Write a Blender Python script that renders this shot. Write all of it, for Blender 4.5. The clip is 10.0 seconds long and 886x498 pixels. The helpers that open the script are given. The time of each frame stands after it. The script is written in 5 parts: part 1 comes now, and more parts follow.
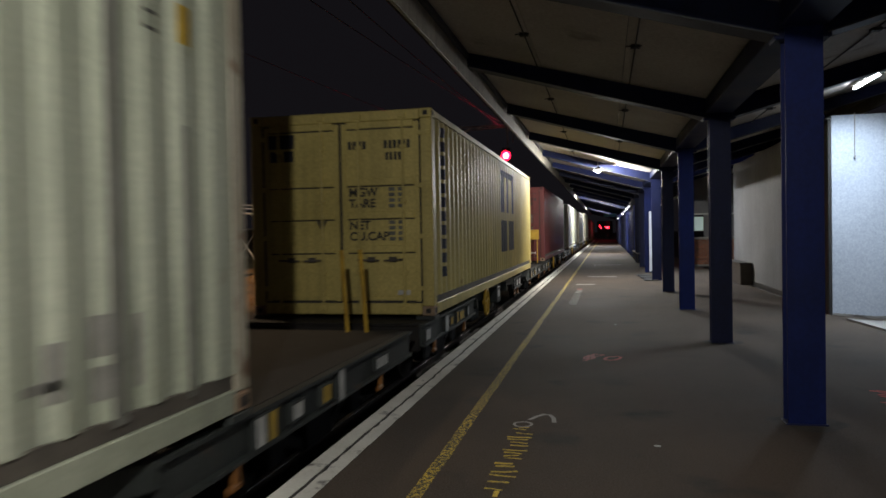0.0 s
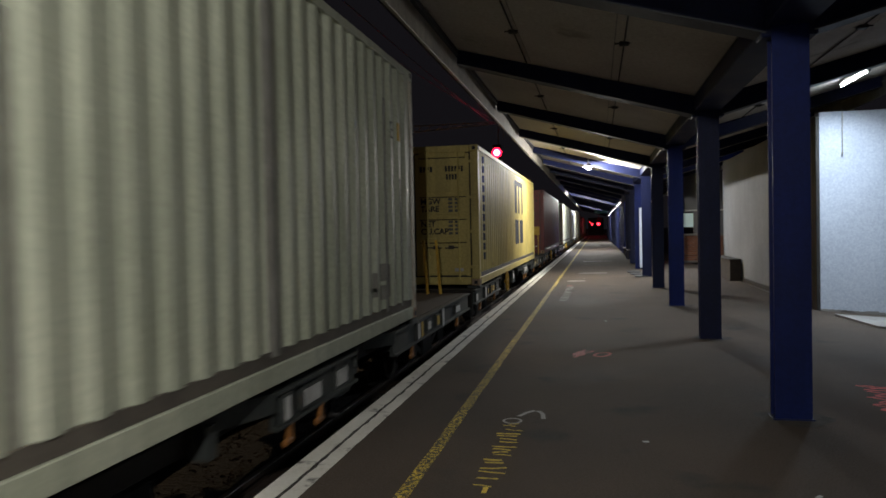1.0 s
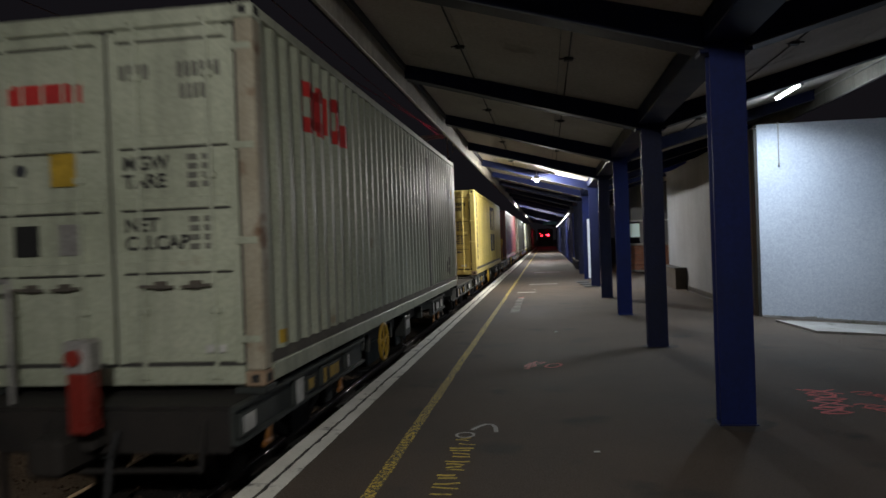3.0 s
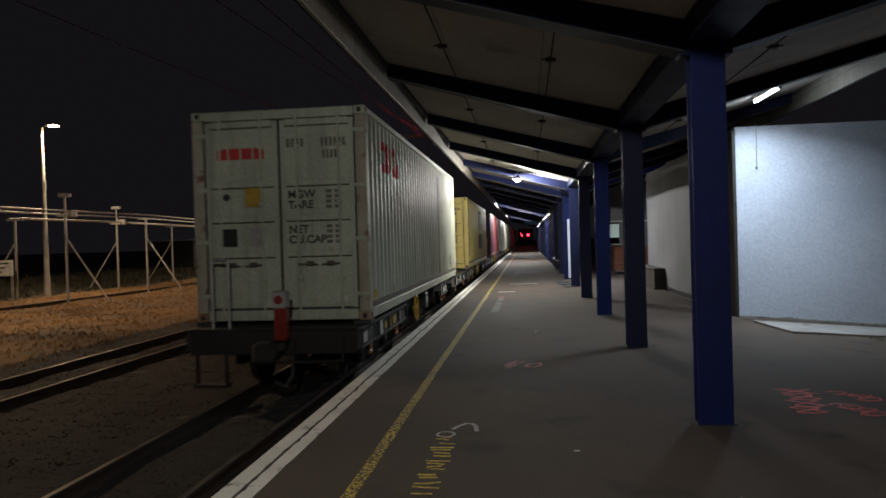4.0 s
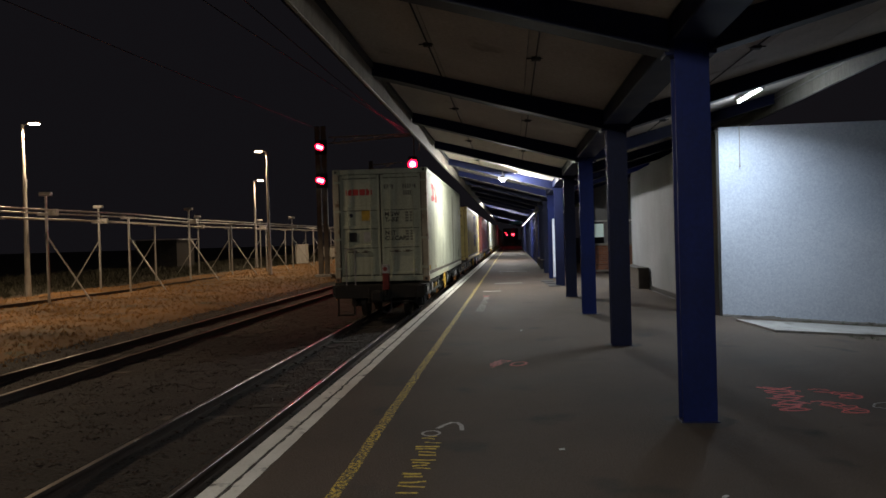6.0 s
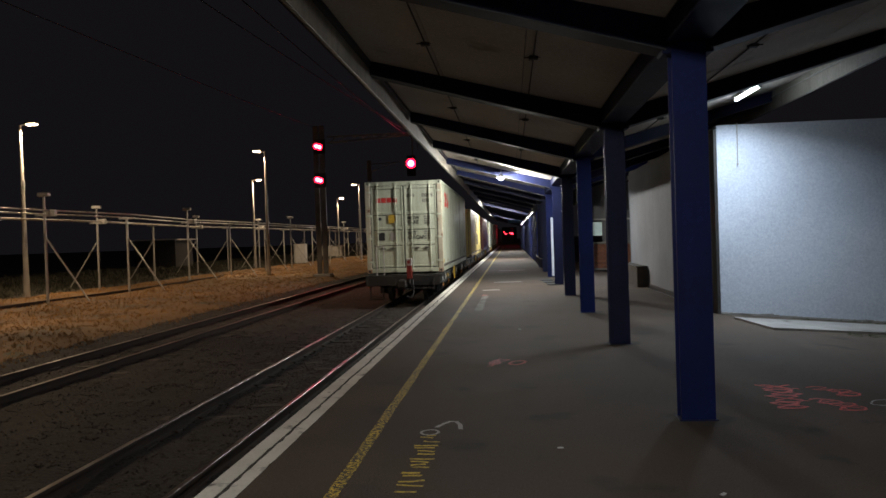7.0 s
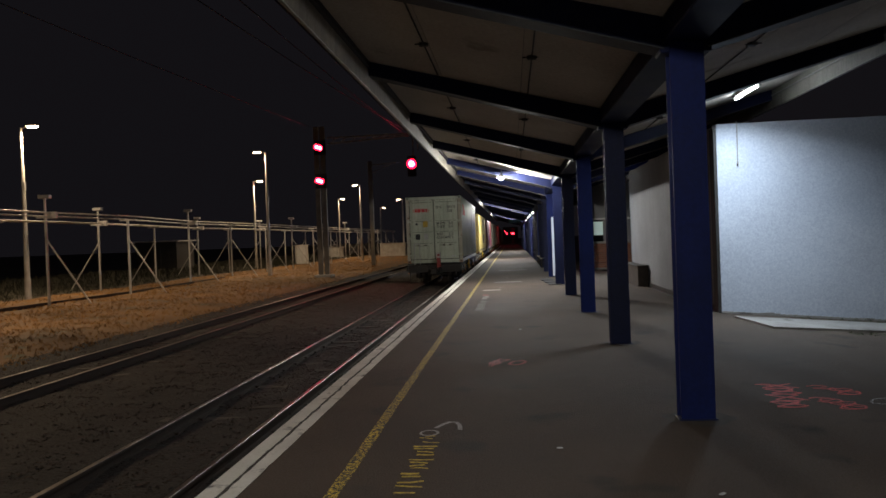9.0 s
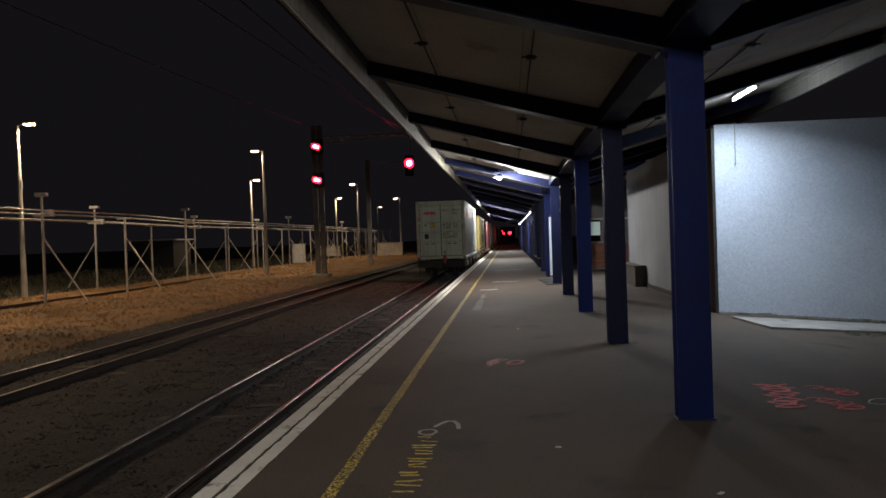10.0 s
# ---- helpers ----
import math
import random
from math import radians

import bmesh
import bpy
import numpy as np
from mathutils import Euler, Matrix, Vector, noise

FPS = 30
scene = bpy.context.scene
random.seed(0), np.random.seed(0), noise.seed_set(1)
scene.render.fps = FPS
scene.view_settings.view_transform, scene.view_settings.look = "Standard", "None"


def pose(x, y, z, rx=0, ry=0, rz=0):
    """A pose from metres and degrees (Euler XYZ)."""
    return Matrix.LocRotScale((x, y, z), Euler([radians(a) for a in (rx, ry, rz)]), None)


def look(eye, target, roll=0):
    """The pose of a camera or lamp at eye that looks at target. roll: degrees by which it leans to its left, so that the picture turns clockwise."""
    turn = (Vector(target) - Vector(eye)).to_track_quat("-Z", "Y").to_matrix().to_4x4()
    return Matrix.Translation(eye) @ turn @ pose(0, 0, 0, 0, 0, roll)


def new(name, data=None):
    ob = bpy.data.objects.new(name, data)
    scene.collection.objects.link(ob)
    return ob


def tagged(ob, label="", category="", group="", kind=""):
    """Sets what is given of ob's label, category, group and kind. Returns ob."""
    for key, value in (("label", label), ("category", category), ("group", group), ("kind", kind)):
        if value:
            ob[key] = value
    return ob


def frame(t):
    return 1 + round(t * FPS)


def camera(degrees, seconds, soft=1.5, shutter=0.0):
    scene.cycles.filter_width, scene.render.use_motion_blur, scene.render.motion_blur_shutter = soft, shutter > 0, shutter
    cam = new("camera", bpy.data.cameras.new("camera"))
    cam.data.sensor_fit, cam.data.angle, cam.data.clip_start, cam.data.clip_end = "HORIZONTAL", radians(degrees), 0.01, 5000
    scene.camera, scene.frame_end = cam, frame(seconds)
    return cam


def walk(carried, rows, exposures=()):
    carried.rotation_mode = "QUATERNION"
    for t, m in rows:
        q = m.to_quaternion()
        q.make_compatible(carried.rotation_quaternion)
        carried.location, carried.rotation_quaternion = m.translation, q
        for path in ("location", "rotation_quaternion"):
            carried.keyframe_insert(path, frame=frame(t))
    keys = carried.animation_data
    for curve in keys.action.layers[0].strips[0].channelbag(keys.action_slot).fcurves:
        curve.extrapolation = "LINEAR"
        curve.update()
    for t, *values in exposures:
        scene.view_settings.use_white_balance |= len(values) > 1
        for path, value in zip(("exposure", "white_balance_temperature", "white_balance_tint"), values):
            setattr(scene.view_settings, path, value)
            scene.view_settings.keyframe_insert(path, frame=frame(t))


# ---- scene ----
cam = camera(61.7, 10.0, soft=1.6, shutter=0.7)
PATH = [
    (0, pose(-0.027, -0.012, 1.491, 88.82, 1.07, 12.38)),
    (0.5, pose(-0.031, -0.003, 1.485, 88.53, 1.00, 12.30)),
    (1, pose(-0.008, -0.016, 1.494, 88.57, 1.22, 11.72)),
    (1.5, pose(0.004, -0.013, 1.497, 88.88, 1.47, 10.99)),
    (2, pose(-0.002, -0.007, 1.497, 89.27, 1.78, 10.16)),
    (2.5, pose(0.005, -0.010, 1.507, 89.45, 2.05, 9.03)),
    (4, pose(-0.009, -0.008, 1.508, 89.35, 1.71, 6.43)),
    (4.5, pose(-0.012, -0.006, 1.500, 89.35, 1.54, 6.06)),
    (5, pose(-0.013, 0.002, 1.498, 89.36, 1.48, 5.75)),
    (5.5, pose(-0.013, 0.003, 1.500, 89.33, 1.52, 5.43)),
    (7, pose(-0.005, -0.002, 1.502, 89.21, 1.89, 5.19)),
    (7.5, pose(-0.002, -0.003, 1.499, 89.21, 1.98, 5.23)),
    (8, pose(0.002, 0.002, 1.498, 89.23, 2.10, 5.31)),
    (8.5, pose(0.009, 0.002, 1.502, 89.24, 2.17, 5.36)),
    (9, pose(0.016, 0.004, 1.503, 89.23, 2.17, 5.29)),
    (9.5, pose(0.010, 0.003, 1.502, 89.16, 2.03, 5.15)),
    (10, pose(0.000, 0.000, 1.500, 89.19, 1.96, 5.06)),
]
walk(cam, PATH)


# ---- world and large lights ----
world = bpy.data.worlds.new("night")
scene.world = world
world.use_nodes = True
world.node_tree.nodes["Background"].inputs["Color"].default_value = (0.0120, 0.0108, 0.0135, 1)
world.node_tree.nodes["Background"].inputs["Strength"].default_value = 0.46
scene.view_settings.exposure = 0.12

TUBE_W = 96.0       # fluorescent tubes under the canopy
BULB_W = 600.0        # bulkhead lamp on the track side
STREET_W = 2900.0     # sodium lanterns
SIGNAL_W = 220.0


def point_lamp(name, x, y, z, watts, color, radius=0.08):
    d = bpy.data.lights.new(name, "POINT")
    d.energy, d.color, d.shadow_soft_size = watts, color, radius
    ob = new(name, d)
    ob.location = (x, y, z)
    return ob


COOL = (0.76, 0.88, 1.0)
WARM = (1.0, 0.73, 0.46)


# ---- materials ----
def material(name, base, vary=None, scale=3.0, fine=40.0, rough=0.7, metal=0.0, bump=0.15, streak=0.0, stain=None, stain_at=0.6,
             rvary=0.12, spec=0.5, island=0.0, relief=0.01, grain=0.35):
    """A worn surface: base and a second tone mixed by broad noise, fine grain, streaks that run down, stains, relief."""
    m = bpy.data.materials.new(name)
    m.use_nodes = True
    nt = m.node_tree
    b = nt.nodes["Principled BSDF"]
    link = nt.links.new
    vary = vary or tuple(c * 0.72 for c in base)
    co = nt.nodes.new("ShaderNodeTexCoord")
    big = nt.nodes.new("ShaderNodeTexNoise")
    big.inputs["Scale"].default_value = scale
    big.inputs["Detail"].default_value = 5
    link(co.outputs["Object"], big.inputs["Vector"])
    small = nt.nodes.new("ShaderNodeTexNoise")
    small.inputs["Scale"].default_value = fine
    small.inputs["Detail"].default_value = 3
    link(co.outputs["Object"], small.inputs["Vector"])
    ramp = nt.nodes.new("ShaderNodeValToRGB")
    ramp.color_ramp.elements[0].position, ramp.color_ramp.elements[1].position = 0.36, 0.66
    ramp.color_ramp.elements[0].color, ramp.color_ramp.elements[1].color = (*vary, 1), (*base, 1)
    link(big.outputs["Fac"], ramp.inputs["Fac"])
    mix = nt.nodes.new("ShaderNodeMix")
    mix.data_type, mix.blend_type = "RGBA", "OVERLAY"
    mix.inputs["Factor"].default_value = grain
    link(ramp.outputs["Color"], mix.inputs[6])
    link(small.outputs["Fac"], mix.inputs[7])
    out = mix.outputs[2]
    if streak:
        mp = nt.nodes.new("ShaderNodeMapping")
        mp.inputs["Scale"].default_value = (3.5, 3.5, 0.22)
        st = nt.nodes.new("ShaderNodeTexNoise")
        st.inputs["Scale"].default_value = 2.2
        st.inputs["Detail"].default_value = 6
        link(co.outputs["Object"], mp.inputs["Vector"])
        link(mp.outputs["Vector"], st.inputs["Vector"])
        sr = nt.nodes.new("ShaderNodeMapRange")
        sr.inputs["From Min"].default_value, sr.inputs["From Max"].default_value = 0.47, 0.72
        sr.inputs["To Max"].default_value = streak
        link(st.outputs["Fac"], sr.inputs["Value"])
        sm = nt.nodes.new("ShaderNodeMix")
        sm.data_type = "RGBA"
        link(sr.outputs["Result"], sm.inputs["Factor"])
        link(out, sm.inputs[6])
        sm.inputs[7].default_value = (*tuple(c * 0.35 for c in base), 1)
        out = sm.outputs[2]
    if stain:
        sn = nt.nodes.new("ShaderNodeTexNoise")
        sn.inputs["Scale"].default_value = scale * 2.3
        sn.inputs["Detail"].default_value = 8
        link(co.outputs["Object"], sn.inputs["Vector"])
        sr = nt.nodes.new("ShaderNodeMapRange")
        sr.inputs["From Min"].default_value, sr.inputs["From Max"].default_value = stain_at, stain_at + 0.09
        link(sn.outputs["Fac"], sr.inputs["Value"])
        sm = nt.nodes.new("ShaderNodeMix")
        sm.data_type = "RGBA"
        link(sr.outputs["Result"], sm.inputs["Factor"])
        link(out, sm.inputs[6])
        sm.inputs[7].default_value = (*stain, 1)
        out = sm.outputs[2]
    if island:
        info = nt.nodes.new("ShaderNodeObjectInfo" if island > 0 else "ShaderNodeNewGeometry")
        hv = nt.nodes.new("ShaderNodeHueSaturation")
        ir = nt.nodes.new("ShaderNodeMapRange")
        ir.inputs["To Min"].default_value, ir.inputs["To Max"].default_value = 1 - abs(island), 1 + abs(island)
        link(info.outputs["Random" if island > 0 else "Random Per Island"], ir.inputs["Value"])
        link(ir.outputs["Result"], hv.inputs["Value"])
        link(out, hv.inputs["Color"])
        out = hv.outputs["Color"]
    link(out, b.inputs["Base Color"])
    rr = nt.nodes.new("ShaderNodeMapRange")
    rr.inputs["To Min"].default_value, rr.inputs["To Max"].default_value = max(0.05, rough - rvary), min(1, rough + rvary)
    link(big.outputs["Fac"], rr.inputs["Value"])
    link(rr.outputs["Result"], b.inputs["Roughness"])
    b.inputs["Metallic"].default_value = metal
    b.inputs["Specular IOR Level"].default_value = spec
    if bump:
        bp = nt.nodes.new("ShaderNodeBump")
        bp.inputs["Strength"].default_value = bump
        bp.inputs["Distance"].default_value = relief
        link(small.outputs["Fac"], bp.inputs["Height"])
        link(bp.outputs["Normal"], b.inputs["Normal"])
    return m


def glow(name, color, strength):
    m = bpy.data.materials.new(name)
    m.use_nodes = True
    b = m.node_tree.nodes["Principled BSDF"]
    b.inputs["Base Color"].default_value = (*color, 1)
    b.inputs["Emission Color"].default_value = (*color, 1)
    b.inputs["Emission Strength"].default_value = strength
    return m


def worn_paint(name, paint, under, low, high, scale=28.0, rough=0.7):
    """Road paint rubbed off down to what lies under it."""
    m = material(name, paint, None, 2.0, 60, rough, 0, 0.3)
    nt = m.node_tree
    b = nt.nodes["Principled BSDF"]
    src = b.inputs["Base Color"].links[0].from_socket
    co = nt.nodes.new("ShaderNodeTexCoord")
    n = nt.nodes.new("ShaderNodeTexNoise")
    n.inputs["Scale"].default_value = scale
    n.inputs["Detail"].default_value = 6
    n.inputs["Roughness"].default_value = 0.7
    nt.links.new(co.outputs["Object"], n.inputs["Vector"])
    r = nt.nodes.new("ShaderNodeMapRange")
    r.inputs["From Min"].default_value, r.inputs["From Max"].default_value = low, high
    nt.links.new(n.outputs["Fac"], r.inputs["Value"])
    mx = nt.nodes.new("ShaderNodeMix")
    mx.data_type = "RGBA"
    nt.links.new(r.outputs["Result"], mx.inputs["Factor"])
    nt.links.new(src, mx.inputs[6])
    mx.inputs[7].default_value = (*under, 1)
    nt.links.new(mx.outputs[2], b.inputs["Base Color"])
    return m


ASPHALT = material("asphalt", (0.094, 0.070, 0.053), (0.058, 0.044, 0.034), 0.55, 75, 0.82, 0, 0.9, stain=(0.040, 0.035, 0.031), stain_at=0.60, spec=0.3, grain=0.85)
JOINT = material("joint_dirt", (0.030, 0.026, 0.022), (0.05, 0.045, 0.038), 5, 50, 0.95, 0, 0.6)
FOOT_DARK = material("foot_dark", (0.036, 0.031, 0.027), (0.060, 0.051, 0.044), 6, 60, 0.95, 0, 0.5)
CONCRETE = material("concrete", (0.32, 0.31, 0.29), (0.22, 0.21, 0.2), 1.2, 50, 0.85, 0, 0.4, stain=(0.12, 0.11, 0.1))
WHITE_EDGE = material("white_edge_paint", (0.80, 0.78, 0.72), (0.64, 0.62, 0.56), 2.2, 45, 0.75, 0, 0.35, stain=(0.15, 0.14, 0.13), stain_at=0.60)
YELLOW_LINE = worn_paint("yellow_line_paint", (0.78, 0.56, 0.07), (0.060, 0.050, 0.036), 0.455, 0.515, 36)
STENCIL = worn_paint("stencil_yellow", (0.85, 0.62, 0.08), (0.16, 0.125, 0.05), 0.50, 0.64, 24)
CHALK = worn_paint("white_spray", (0.46, 0.43, 0.42), (0.10, 0.095, 0.09), 0.50, 0.75, 22)
RED_SPRAY = worn_paint("red_spray", (0.80, 0.085, 0.07), (0.30, 0.06, 0.055), 0.48, 0.74, 18)
PINK_SPRAY = worn_paint("pink_spray", (0.60, 0.11, 0.105), (0.19, 0.07, 0.065), 0.46, 0.72, 18)
# Lit copy of the blue steel, for members facing the lamps.
LIT_BLUE = material("lit_blue_paint", (0.0030, 0.0090, 0.070), (0.0024, 0.0070, 0.050), 1.4, 30, 0.62, 0, 0.12, streak=0.25, stain=(0.004, 0.008, 0.04), stain_at=0.66, spec=0.18)
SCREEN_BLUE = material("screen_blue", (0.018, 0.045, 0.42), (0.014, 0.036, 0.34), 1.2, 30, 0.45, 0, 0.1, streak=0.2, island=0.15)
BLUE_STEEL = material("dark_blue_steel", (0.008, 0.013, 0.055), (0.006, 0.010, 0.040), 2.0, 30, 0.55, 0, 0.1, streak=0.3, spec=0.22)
CEILING = material("ceiling_board", (0.62, 0.58, 0.52), (0.50, 0.46, 0.41), 0.7, 25, 0.85, 0, 0.1, stain=(0.34, 0.30, 0.25), stain_at=0.66)
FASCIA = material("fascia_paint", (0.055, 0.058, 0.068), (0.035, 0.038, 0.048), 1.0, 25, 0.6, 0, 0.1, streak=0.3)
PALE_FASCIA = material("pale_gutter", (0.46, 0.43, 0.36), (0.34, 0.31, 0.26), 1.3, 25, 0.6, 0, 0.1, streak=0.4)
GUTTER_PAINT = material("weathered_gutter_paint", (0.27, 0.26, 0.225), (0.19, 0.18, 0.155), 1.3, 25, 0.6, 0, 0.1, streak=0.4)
ROOFING = material("roof_sheet", (0.20, 0.20, 0.21), None, 1, 20, 0.5, 0.6, 0.1)
WHITE_WALL = material("white_render_wall", (0.50, 0.55, 0.635), (0.455, 0.50, 0.58), 0.8, 35, 0.8, 0, 0.10, streak=0.0, stain=(0.38, 0.40, 0.445), stain_at=0.70)
GREY_WALL = material("grey_render_wall", (0.20, 0.20, 0.21), (0.15, 0.15, 0.158), 0.7, 30, 0.85, 0, 0.3, streak=0.2)
BRICK = material("brick", (0.26, 0.10, 0.055), (0.18, 0.07, 0.04), 6, 60, 0.85, 0, 0.4, island=0.25)
MORTAR = material("mortar", (0.24, 0.22, 0.2), None, 6, 60, 0.9, 0, 0.4)
RAIL = material("rail_steel", (0.42, 0.38, 0.34), (0.30, 0.26, 0.23), 3, 60, 0.34, 1.0, 0.0)
RAIL_DULL = material("dull_rail_steel", (0.30, 0.25, 0.21), (0.20, 0.16, 0.13), 3, 60, 0.42, 0.9, 0.05)
RUST = material("rusty_rail_side", (0.035, 0.021, 0.014), (0.020, 0.013, 0.010), 5, 60, 0.85, 0.1, 0.4)
SLEEPER = material("sleeper_wood", (0.045, 0.036, 0.028), (0.028, 0.022, 0.018), 4, 50, 0.9, 0, 0.5, island=0.3)
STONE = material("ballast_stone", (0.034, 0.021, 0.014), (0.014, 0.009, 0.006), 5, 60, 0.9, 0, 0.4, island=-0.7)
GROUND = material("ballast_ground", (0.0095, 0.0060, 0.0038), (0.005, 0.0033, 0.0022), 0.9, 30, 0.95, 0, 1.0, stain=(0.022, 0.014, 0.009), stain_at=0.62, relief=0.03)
SOIL = material("dry_grass_soil", (0.17, 0.085, 0.024), (0.085, 0.046, 0.016), 0.5, 26, 0.95, 0, 1.0, stain=(0.07, 0.06, 0.03), stain_at=0.60)
GRASS = material("dry_grass", (0.33, 0.165, 0.043), (0.15, 0.085, 0.024), 0.8, 20, 0.9, 0, 0, island=-0.4)
# The gloom behind the pipe rack is put into these two colours.
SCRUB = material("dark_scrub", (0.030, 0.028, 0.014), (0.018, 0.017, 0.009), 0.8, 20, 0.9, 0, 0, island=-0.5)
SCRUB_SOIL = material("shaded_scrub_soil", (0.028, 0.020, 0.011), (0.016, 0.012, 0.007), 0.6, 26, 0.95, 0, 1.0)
WEED = material("weed_green", (0.07, 0.09, 0.04), (0.04, 0.06, 0.02), 3, 30, 0.85, 0, 0, island=-0.4)
GALV = material("galvanised_steel", (0.40, 0.39, 0.37), (0.28, 0.27, 0.26), 4, 50, 0.5, 0.5, 0.1)
POLE = material("pole_paint", (0.42, 0.40, 0.37), (0.30, 0.28, 0.25), 2, 40, 0.6, 0.2, 0.1)
MAST = material("mast_grey", (0.15, 0.135, 0.12), (0.09, 0.08, 0.07), 2, 40, 0.65, 0.1, 0.2, streak=0.3)
DARK_STEEL = material("dark_steel", (0.045, 0.043, 0.042), (0.03, 0.028, 0.026), 3, 40, 0.6, 0.3, 0.2)
BLACK = material("black_rubber", (0.015, 0.015, 0.016), None, 3, 40, 0.7, 0, 0.1)
WAGON = material("wagon_grey_green", (0.034, 0.040, 0.037), (0.022, 0.026, 0.024), 2, 35, 0.65, 0.1, 0.25, streak=0.3, stain=(0.055, 0.04, 0.028), stain_at=0.62)
BOGIE = material("bogie_iron", (0.024, 0.020, 0.017), (0.014, 0.012, 0.011), 4, 40, 0.8, 0.2, 0.4)
WHEEL = material("wheel_steel", (0.09, 0.08, 0.07), None, 4, 40, 0.5, 0.8, 0.2)
MUSTARD = material("yellow_handwheel_paint", (0.52, 0.33, 0.03), (0.38, 0.22, 0.02), 6, 40, 0.55, 0, 0.1)
ORANGE = material("orange_bracket_paint", (0.30, 0.12, 0.02), (0.19, 0.075, 0.015), 6, 40, 0.6, 0, 0.2)
DECAL = material("white_decal", (0.55, 0.55, 0.53), None, 8, 40, 0.6, 0, 0)
DECAL_Y = material("yellow_decal", (0.46, 0.30, 0.03), None, 8, 40, 0.6, 0, 0)
INK = material("dark_stencil_ink", (0.035, 0.034, 0.032), None, 8, 40, 0.7, 0, 0)
INK_BLUE = material("dark_blue_logo", (0.035, 0.037, 0.05), None, 8, 40, 0.7, 0, 0)
LOGO_RED = material("red_logo_paint", (0.55, 0.035, 0.03), (0.42, 0.03, 0.03), 3, 40, 0.6, 0, 0.05)
C_WHITE = material("container_cream_paint", (0.45, 0.475, 0.37), (0.34, 0.365, 0.275), 0.8, 30, 0.55, 0, 0.06, streak=0.42, stain=(0.27, 0.22, 0.15), stain_at=0.665)
C_POST = material("container_post_paint", (0.44, 0.41, 0.32), (0.33, 0.29, 0.21), 1.5, 35, 0.65, 0, 0.15, streak=0.4, stain=(0.16, 0.085, 0.045), stain_at=0.58)
C_YELLOW = material("container_yellow_paint", (0.58, 0.47, 0.15), (0.46, 0.37, 0.11), 0.8, 30, 0.55, 0, 0.06, streak=0.35, stain=(0.22, 0.13, 0.05), stain_at=0.70)
C_RED = material("container_red_paint", (0.15, 0.026, 0.024), (0.10, 0.021, 0.020), 0.8, 30, 0.55, 0, 0.06, streak=0.35)
C_RUST = material("container_rust", (0.20, 0.105, 0.06), (0.32, 0.24, 0.16), 5, 40, 0.85, 0, 0.4)
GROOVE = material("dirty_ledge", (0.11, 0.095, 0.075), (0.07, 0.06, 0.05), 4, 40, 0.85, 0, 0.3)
GRIME = material("container_grime", (0.16, 0.155, 0.135), (0.22, 0.215, 0.19), 5, 40, 0.75, 0, 0.05)
GRIME_DARK = material("container_scuff", (0.075, 0.07, 0.062), (0.12, 0.115, 0.10), 6, 40, 0.8, 0, 0.05)
INK_FADED = material("faded_stencil_ink", (0.17, 0.17, 0.145), (0.10, 0.10, 0.085), 9, 50, 0.7, 0, 0)
GASKET_SHADE = material("gasket_and_shade", (0.05, 0.048, 0.044), None, 4, 40, 0.8, 0, 0)
TUBE = glow("tube_light", (0.85, 0.93, 1.0), 60)
BULB = glow("bulb_light", (1.0, 0.97, 0.92), 40)
SODIUM = glow("sodium_light", (1.0, 0.72, 0.42), 40)
RED_LIGHT = glow("red_signal_light", (1.0, 0.005, 0.03), 9.0)
RED_GLARE = glow("red_signal_glare", (1.0, 0.27, 0.34), 10.0)
RED_DIM = glow("red_far_light", (1.0, 0.02, 0.04), 14)
KIOSK_LIGHT = glow("lit_window", (0.75, 0.95, 0.9), 0.11)
TAIL_LENS = material("red_tail_lens", (0.20, 0.025, 0.018), None, 4, 40, 0.3, 0, 0)
TEAL = material("teal_sign", (0.05, 0.20, 0.20), None, 4, 40, 0.5, 0, 0)


# ---- mesh helpers ----
def bm_box(bm, x0, x1, y0, y1, z0, z1, bevel=0.0):
    r = bmesh.ops.create_cube(bm, size=1.0, matrix=Matrix.LocRotScale(((x0 + x1) / 2, (y0 + y1) / 2, (z0 + z1) / 2), None,
                                                                      (abs(x1 - x0), abs(y1 - y0), abs(z1 - z0))))
    if bevel:
        es = list({e for v in r["verts"] for e in v.link_edges})
        bmesh.ops.bevel(bm, geom=es, offset=bevel, segments=1, affect="EDGES")
    return bm


def box(*a, bevel=0.0):
    return bm_box(bmesh.new(), *a, bevel=bevel)


def bm_rod(bm, a, b, r, r2=None, seg=10):
    a, b = Vector(a), Vector(b)
    d = b - a
    m = Matrix.Translation((a + b) / 2) @ d.to_track_quat("Z", "Y").to_matrix().to_4x4()
    bmesh.ops.create_cone(bm, cap_ends=True, segments=seg, radius1=r, radius2=r if r2 is None else r2, depth=d.length, matrix=m)
    return bm


def rod(a, b, r, r2=None, seg=10):
    return bm_rod(bmesh.new(), a, b, r, r2, seg)


def bm_beam(bm, a, b, w, h, up=(0, 0, 1)):
    """A square bar from a to b, w across and h high."""
    a, b = Vector(a), Vector(b)
    d = (b - a).normalized()
    side = d.cross(Vector(up)).normalized()
    top = side.cross(d).normalized()
    vs = [bm.verts.new(p + side * sx * w / 2 + top * sz * h / 2) for p in (a, b) for sx, sz in ((-1, -1), (1, -1), (1, 1), (-1, 1))]
    for f in ((0, 1, 2, 3), (7, 6, 5, 4), (0, 4, 5, 1), (1, 5, 6, 2), (2, 6, 7, 3), (3, 7, 4, 0)):
        bm.faces.new([vs[i] for i in f])
    bmesh.ops.recalc_face_normals(bm, faces=bm.faces)
    return bm


